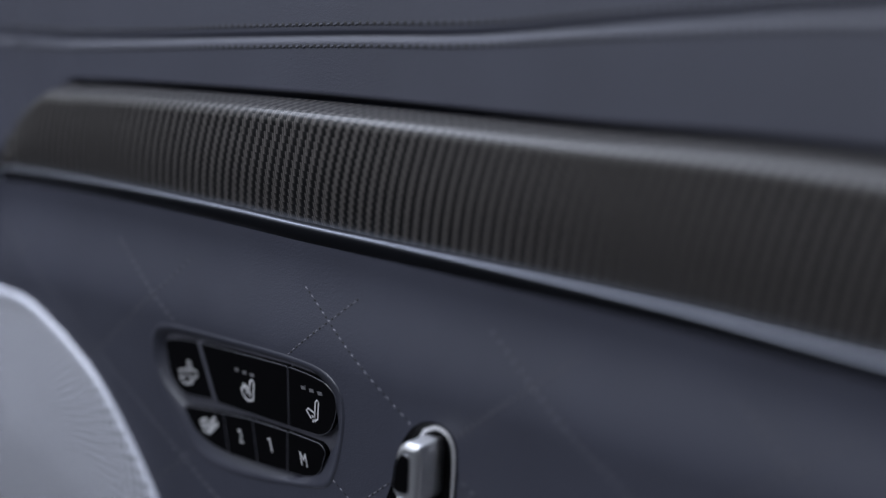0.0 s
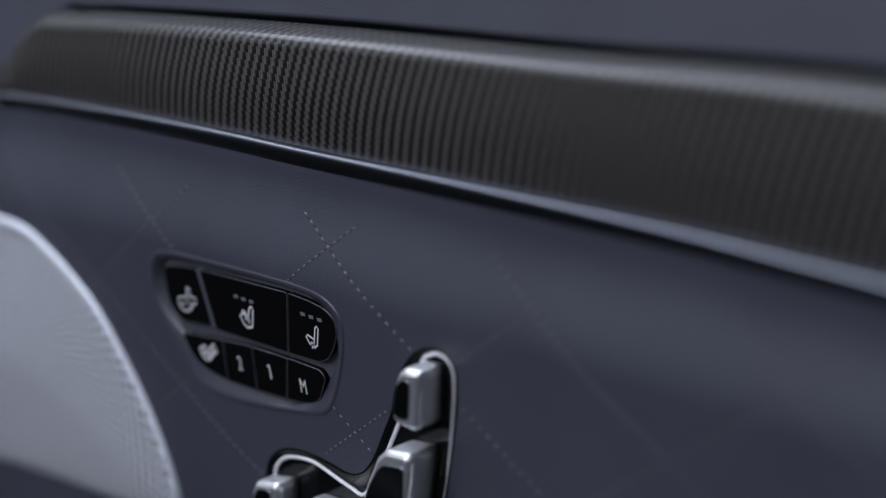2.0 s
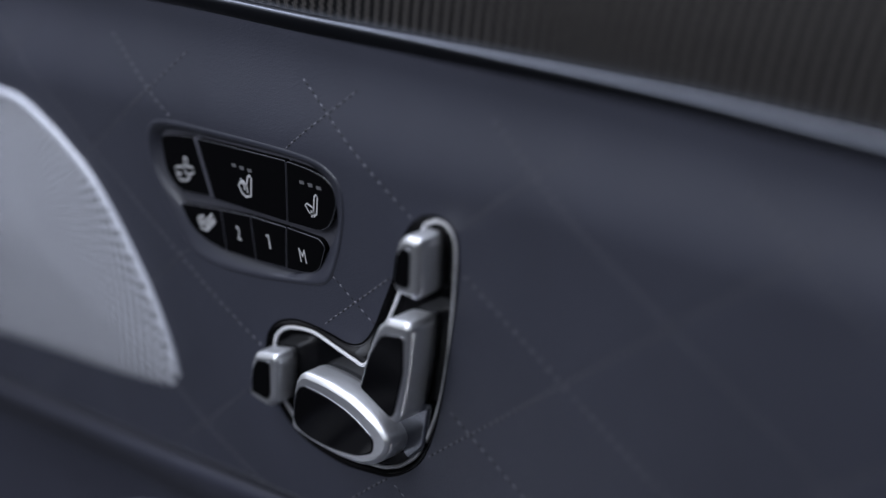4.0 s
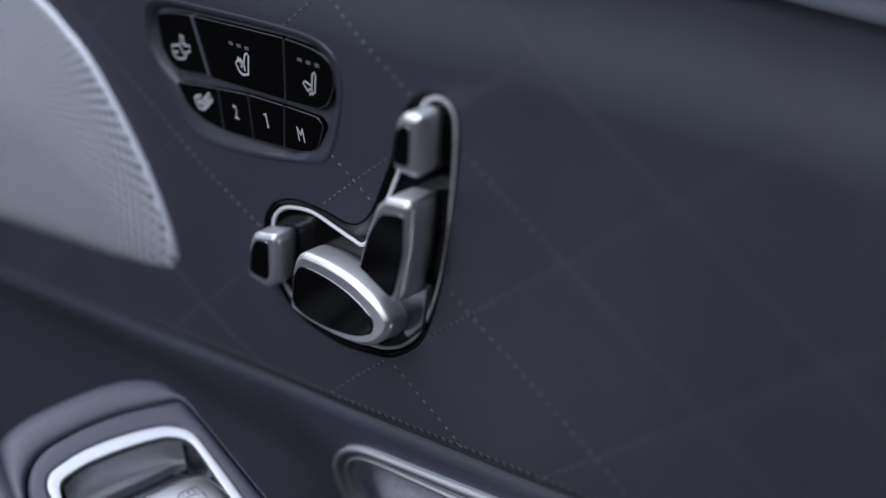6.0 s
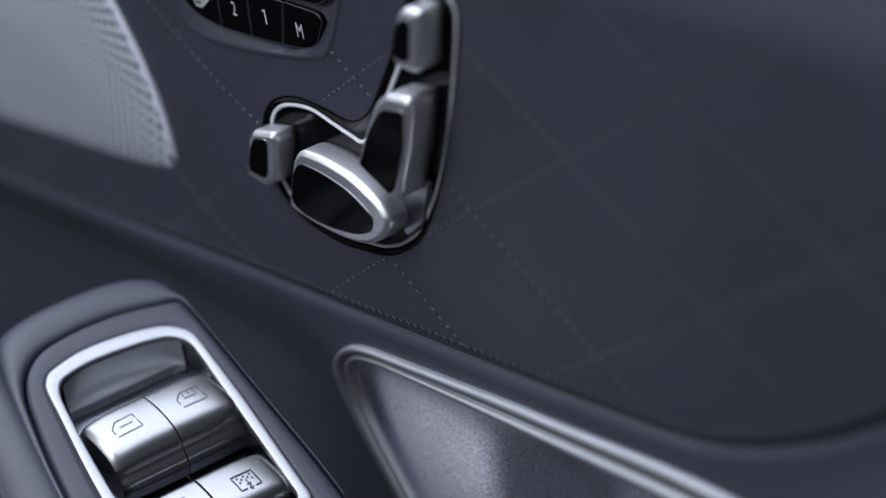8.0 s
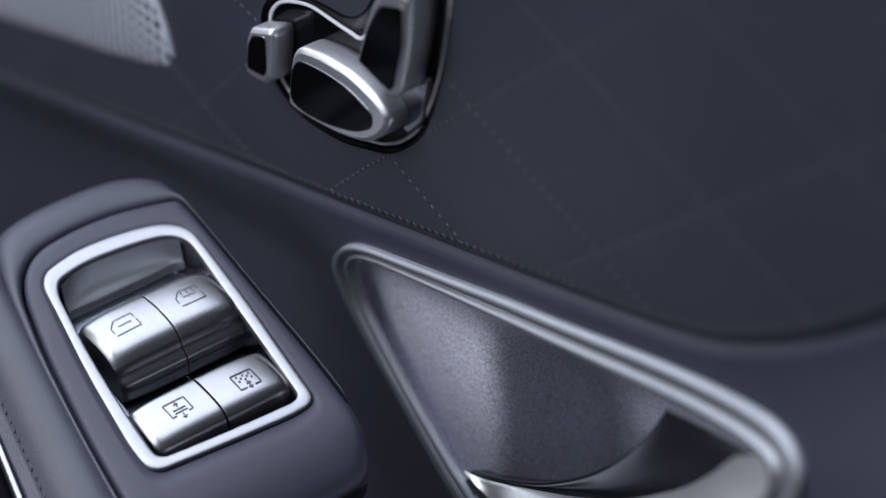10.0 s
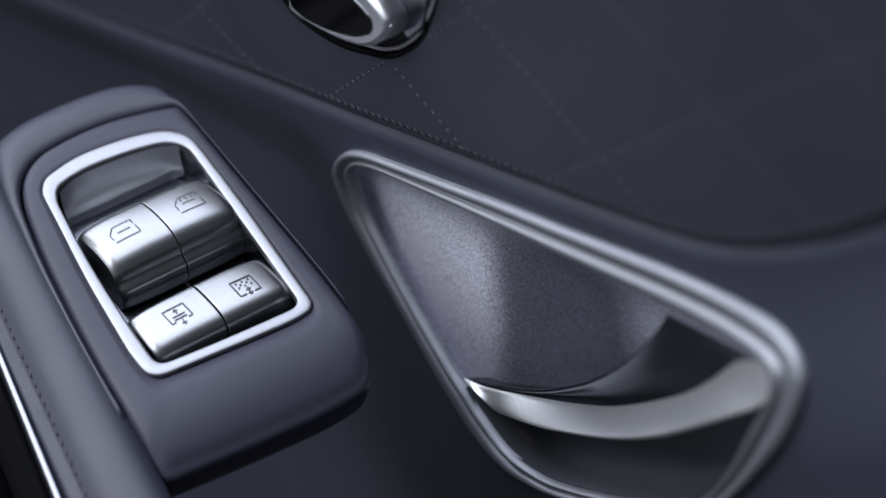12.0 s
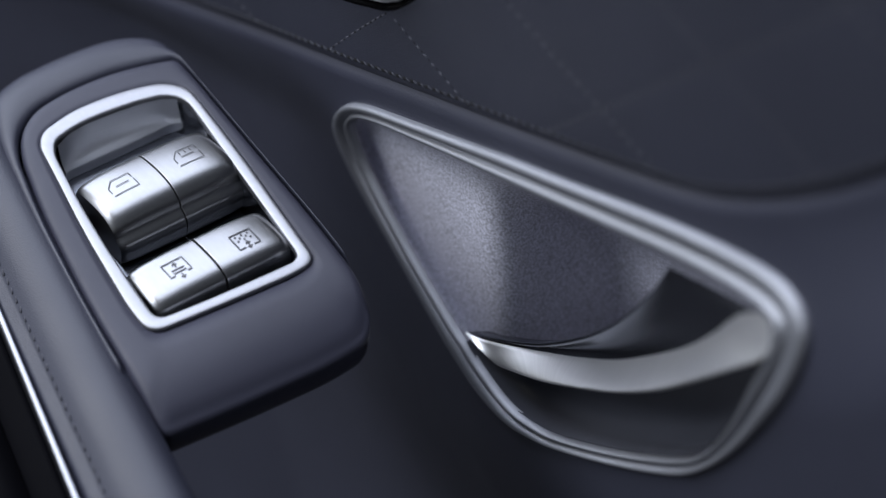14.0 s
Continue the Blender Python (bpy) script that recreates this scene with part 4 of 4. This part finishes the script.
BEZ_IN = polar(round_poly([(-86.4, 10.6), (-88.8, 22), (-88.2, 34), (-86.8, 45), (-84.6, 54), (-79, 58.9), (-70.8, 58.3), (-28, 53.7), (4.8, 50.2), (4.4, 40), (3.2, 18), (1.2, -3.6), (-30, -0.9), (-56, 2.5),
                           (-80, 7.2)], [5, 8, 8, 8, 5, 5, 5, 14, 4.5, 5, 10, 5, 10, 12, 6], 7), PC, 360)

armrest = thing("armrest", "dark leather armrest with a stitched grip and a chrome strip", "armrest")
GAP = grow(PAD, 0.8)
GAP[:, 0] = np.minimum(GAP[:, 0], 22.0)


def tucked(ring, w):
    """The body ends short of the cover's overhanging front."""
    return [h - 14.0 * smoothstep(8, 22, a) for h, (a, b) in zip(droop(ring, w), ring)]


body_rings = [pod(GAP, [w - 6 for w in tucked(GAP, -3.5)]), pod(GAP, tucked(GAP, -2.6))]
for t, w in ((0.06, -1.6), (0.15, -1.0), (0.35, -0.8), (0.55, -1.6), (0.72, -3.4), (0.88, -7.0), (0.97, -12.0)):
    r = GAP + (BODY - GAP) * t
    body_rings.append(pod(r, tucked(r, w)))
body_rings.append(pod(BODY, tucked(BODY, -17)))
body_rings.append(pod((BODY - np.array([PC])) * 0.9 + np.array([PC]), tucked(BODY, -26)))
body_rings.append(pod((BODY - np.array([PC])) * 0.74 + np.array([PC]), -46.0))
part("body", loft(body_rings, "ngon"), M_LOWER, armrest, "dark slate leather body")


def grip(u, k):
    vin = -3.4 - 0.176 * (u + 82)
    vout = -31.0 - 0.205 * (u + 52)
    s = [(vin + 1.2, -22.0), (vin + 0.6, -9.0), (vin - 0.6, -4.6), (vin + (vout - vin) * 0.22, -1.6), (vin + (vout - vin) * 0.45, -0.8),
         (vin + (vout - vin) * 0.7, -2.4), (vin + (vout - vin) * 0.88, -5.4), (vout, -8.6), (vout - 0.8, -9.4), (vout - 3.5, -10.2), (vout - 5.4, -12.0), (vout - 6.0, -26.0)]
    return [lifted(u, a, b) for a, b in s]


US = np.linspace(-175, 130, 60)
part("grip", loft([grip(u, 0) for u in US], closed=False), M_LOWER, armrest, "rounded slate leather grip")


def grip_line(u, dv, w):
    return lifted(u, -31.0 - 0.205 * (u + 52) + dv, w)


up = POD_UP
grip_dir = (grip_line(10, 0, 0) - grip_line(0, 0, 0))
row = part("grip_stitching", capsules([(grip_line(u, 0.6 + rng.uniform(-0.1, 0.1), -8.0), grip_dir + POD.to_3x3() @ Vector((0, -0.003, 0)), up)
                                       for u in np.arange(-120, 110, 4.3)], 2.8 * MM, 0.9 * MM, 0.4 * MM), M_DARKTHREAD, armrest, "row of dark grey stitches")
row["kind"] = "stuff"


def rail(name, dv0, dv1, w0, w1, material, label):
    a = []
    for u in US:
        d = 0.025 * (u + 52)
        a.append([grip_line(u, dv0 - d, w0 - 6), grip_line(u, dv0 - d, w0), grip_line(u, dv0 - d + (dv1 - dv0) * 0.25, w0 + 0.7),
                  grip_line(u, dv0 - d + (dv1 - dv0) * 0.75, w1 + 0.7), grip_line(u, dv1 - d, w1), grip_line(u, dv1 - d, w1 - 6)])
    part(name, loft(a, closed=False), material, armrest, label)


rail("chrome_strip", -4.6, -7.2, -10.4, -11.4, M_BRIGHT, "thin bright chrome strip")
# black strip drawn for the dark gap beyond the chrome
rail("dark_gap_strip", -7.4, -17.0, -14.0, -20.0, M_EDGE, "black strip put in for the dark gap beyond the chrome")
rail("side_cover", -17.4, -70.0, -21.0, -60.0, M_EDGE, "dark plastic side of the armrest")

switches = thing("window_switches", "satin chrome window and blind switches in a framed block", "window switch")
FRONT = np.array([smoothstep(25, 36, a) for a, b in PAD])


def under(d, drop):
    """The cover's skirt: deep and tucked in along the front."""
    r = PAD - np.stack([FRONT * d, 0 * FRONT], 1)
    return pod(r, [w - drop for w in droop(PAD, 0.0)])


pad_rings = [under(9.0, 16.0), under(2.8, 15.4), under(1.2, 14.4), under(0.2, 12.0), under(-0.4, 8.0), under(-0.5, 5.0), under(-0.2, 2.6)]
for t, w in ((0.04, -1.3), (0.1, -0.5), (0.22, 0.0), (0.5, 0.2), (0.75, 0.2), (0.97, 0.2)):
    r = PAD + (BEZ_OUT - PAD) * t
    pad_rings.append(pod(r, [h - f * 1.6 * (1 - t) ** 3 for h, f in zip(droop(r, w), FRONT)]))
pad_rings.append(pod(BEZ_OUT + (BEZ_IN - BEZ_OUT) * 0.3, -3.0))
part("switch_pad", loft(pad_rings), M_PAD, switches, "satin slate-coloured cover")


def bez(t):
    return BEZ_OUT + (BEZ_IN - BEZ_OUT) * t


part("bezel", loft([pod(bez(t), w) for t, w in ((-0.03, 0.0), (0.0, 0.7), (0.04, 1.0), (0.1, 1.15), (0.3, 1.25), (0.8, 1.25), (0.92, 1.1), (0.97, 0.8), (1.0, 0.2), (1.04, -6.0))]),
     M_CHROME, switches, "satin chrome frame")
wc = np.array([PC])
part("well", loft([pod(bez(1.02), -1.0), pod((BEZ_IN - wc) * 0.985 + wc, -10.0), pod((BEZ_IN - wc) * 0.95 + wc, -14.0)], "ngon"), M_DARKCHROME, switches,
     "dark metallic well")


def scoop_row(t, w):
    """From the frame's upper edge (t 0) down to a straight foot (t 1), rounded into both ends."""
    row = []
    for v in np.linspace(10.5, 57.0, 30):
        top = float(np.interp(v, (10, 16, 23, 34, 45, 52, 57), (-84.5, -87.2, -88.2, -87.7, -86.4, -84.6, -81.5))) + 0.3
        e = max(0.0, abs(v - 33.6) - 19.5) / 4.0
        row.append(lifted(top + (-80.4 - top) * t + 2.2 * e * e * t * (1 if v > 33 else 0.4), v, w))
    return row


scoop = [scoop_row(t, w) for t, w in ((0.0, 0.3), (0.06, -1.2), (0.16, -3.2), (0.32, -5.4), (0.52, -7.4), (0.75, -8.8), (0.93, -9.3), (1.0, -9.8), (1.02, -13.8))]
part("finger_scoop", loft(scoop, closed=False), M_SCOOP, switches, "sloping satin chrome scoop")


def rocker_scale(v, vc, half):
    q = abs(v - vc) / half
    sq = max(0.0, 1 - q ** 4 * 0.36)
    end = math.sqrt(max(0.0, 1 - ((q - 0.86) / 0.14) ** 2)) if q > 0.86 else 1.0
    return (0.78 + 0.22 * sq) * (0.93 + 0.07 * end), (0.62 + 0.38 * sq) * (0.84 + 0.16 * end)


def rocker(name, v0, v1, sections, vc, half, label):
    """A barrel-shaped rocker: sections are (u, w) along its travel, swept across v."""
    rows = []
    um = sum(u for u, w in sections) / len(sections)
    ring = smooth_curve(sections, 64)
    near = 1.0 if v1 > v0 else -1.0
    vs = [v0, v0 + 0.2 * near, v0 + 0.45 * near] + [v0 + (v1 - v0) * t for t in (0.12, 0.25, 0.4, 0.55, 0.68, 0.78, 0.85, 0.9, 0.93, 0.96, 0.98, 1.0)]
    for i, v in enumerate(vs):
        ku, kw = rocker_scale(v, vc, half)
        trim_in = 0.25 if i == 0 else 0.0
        rows.append([lifted(um + (u - um) * ku, v, -12 + (w + 12) * kw - trim_in) for u, w in ring])
    return part(name, loft(rows, "ngon", "ngon", closed=True), M_ROCKER, switches, label)


R1 = [(-66, -10), (-67, -5), (-66.4, -1.2), (-64.2, 1.0), (-59, 2.8), (-53, 4.0), (-47.6, 4.3), (-43.6, 3.6), (-40.6, 2.0), (-39.0, 0.0), (-38.4, -1.6), (-37.0, -2.6), (-35.4, -4.0),
      (-34.6, -6.5), (-34.8, -10), (-37, -13), (-60, -13)]
R2 = [(-23, -10), (-24.0, -4), (-23.4, -0.8), (-21.4, 0.8), (-15, 2.0), (-8.6, 2.4), (-4.6, 1.8), (-2.2, 0.4), (-1.0, -2), (-0.4, -5), (-0.4, -10), (-3, -13), (-20, -13)]
rocker("window_rocker", 30.75, 5.6, R1, 30.8, 25.8, "satin silver rear window rocker")
rocker("window_rocker", 31.15, 56.4, R1, 30.8, 25.8, "satin silver rear window rocker")
rocker("blind_rocker", 24.9, -1.2, R2, 25.2, 27.0, "satin silver roller blind rocker")
rocker("blind_rocker", 25.5, 52.0, R2, 25.2, 27.0, "satin silver roller blind rocker")


def rocker_top(sections, vc, half):
    """The height of a rocker's upper face."""
    um = sum(u for u, w in sections) / len(sections)
    ring = smooth_curve(sections, 200)
    top = np.array(sorted((u, w) for u, w in ring if w > -0.5))

    def height(u, v):
        ku, kw = rocker_scale(v, vc, half)
        return -12 + (float(np.interp(um + (u - um) / ku, top[:, 0], top[:, 1])) + 12) * kw

    return height


TOP1, TOP2 = rocker_top(R1, 30.8, 25.8), rocker_top(R2, 25.2, 27.0)

WINDOW = [[(-4, -1.6), (-4, 0.6), (-1.8, 3.3), (4, 3.3), (4, 1.4)], [(4, 0.2), (4, -3.0), (-4, -3.0)], [(-1.8, 0.2), (2.4, 0.2)]]
WINDOW_BARS = WINDOW + [[(-1.4, 1.2), (-1.4, 2.6)], [(0.4, 1.2), (0.4, 2.6)], [(2.2, 1.2), (2.2, 2.6)]]
BLIND = [[(-2.4, -3.2), (-4, -3.2), (-4, 3.4), (4, 3.4), (4, -3.2), (2.4, -3.2)], [(-2.4, -0.8), (2.4, -0.8)], [(-2.4, -2.2), (2.4, -2.2)],
         [(0, 0.2), (0, 2.2)], [(-0.8, 1.4), (0, 2.4), (0.8, 1.4)], [(0, -3.2), (0, -5.2)], [(-0.8, -4.4), (0, -5.4), (0.8, -4.4)]]
SUN = [[(-1.6, -3.6), (-4, -3.6), (-4, 3.6), (4, 3.6), (4, -3.6), (1.6, -3.6)], [(0, -4.2), (0, -1.4)], [(-0.8, -2.2), (0, -1.2), (0.8, -2.2)], [(-0.8, -3.4), (0, -4.4), (0.8, -3.4)]]


def finely(line):
    """A drawn line cut into short steps."""
    out = [line[0]]
    for (x0, z0), (x1, z1) in zip(line, line[1:]):
        n = max(1, int(math.hypot(x1 - x0, z1 - z0) / 0.8))
        out += [(x0 + (x1 - x0) * k / n, z0 + (z1 - z0) * k / n) for k in range(1, n + 1)]
    return out


def engraved(lines, u, v, top, width=0.4, extra=()):
    """A sign laid on a rocker's face: drawn (x, z) becomes (v, -u)."""
    bm = strokes([finely(q) for q in lines], width, 0.07)
    if extra:
        d = dots(extra, 0.4, 0.07)
        me = bpy.data.meshes.new("marks")
        d.to_mesh(me)
        d.free()
        bm.from_mesh(me)
        bpy.data.meshes.remove(me)
    for p in bm.verts:
        uu, vv = u - p.co.z / MM, v + p.co.x / MM
        p.co = lifted(uu, vv, top(uu, vv) + 0.22 - p.co.y / MM)
    part("engraved_sign", bm, M_MARK, switches, "fine grey engraved sign", False)


def bigger(lines):
    return [[(a * 1.2, c * 1.2) for a, c in q] for q in lines]


engraved(bigger(WINDOW), -54, 17.4, TOP1, 0.3)
engraved(bigger(WINDOW_BARS), -53.4, 43.0, TOP1, 0.3)
engraved(BLIND, -13.5, 13.3, TOP2)
engraved(SUN, -11.6, 38.8, TOP2, 0.5, [(-2.4, 2.2), (0, 2.2), (2.4, 2.2), (-1.2, 1.1), (1.2, 1.1), (-2.4, 0), (0, 0), (2.4, 0)])
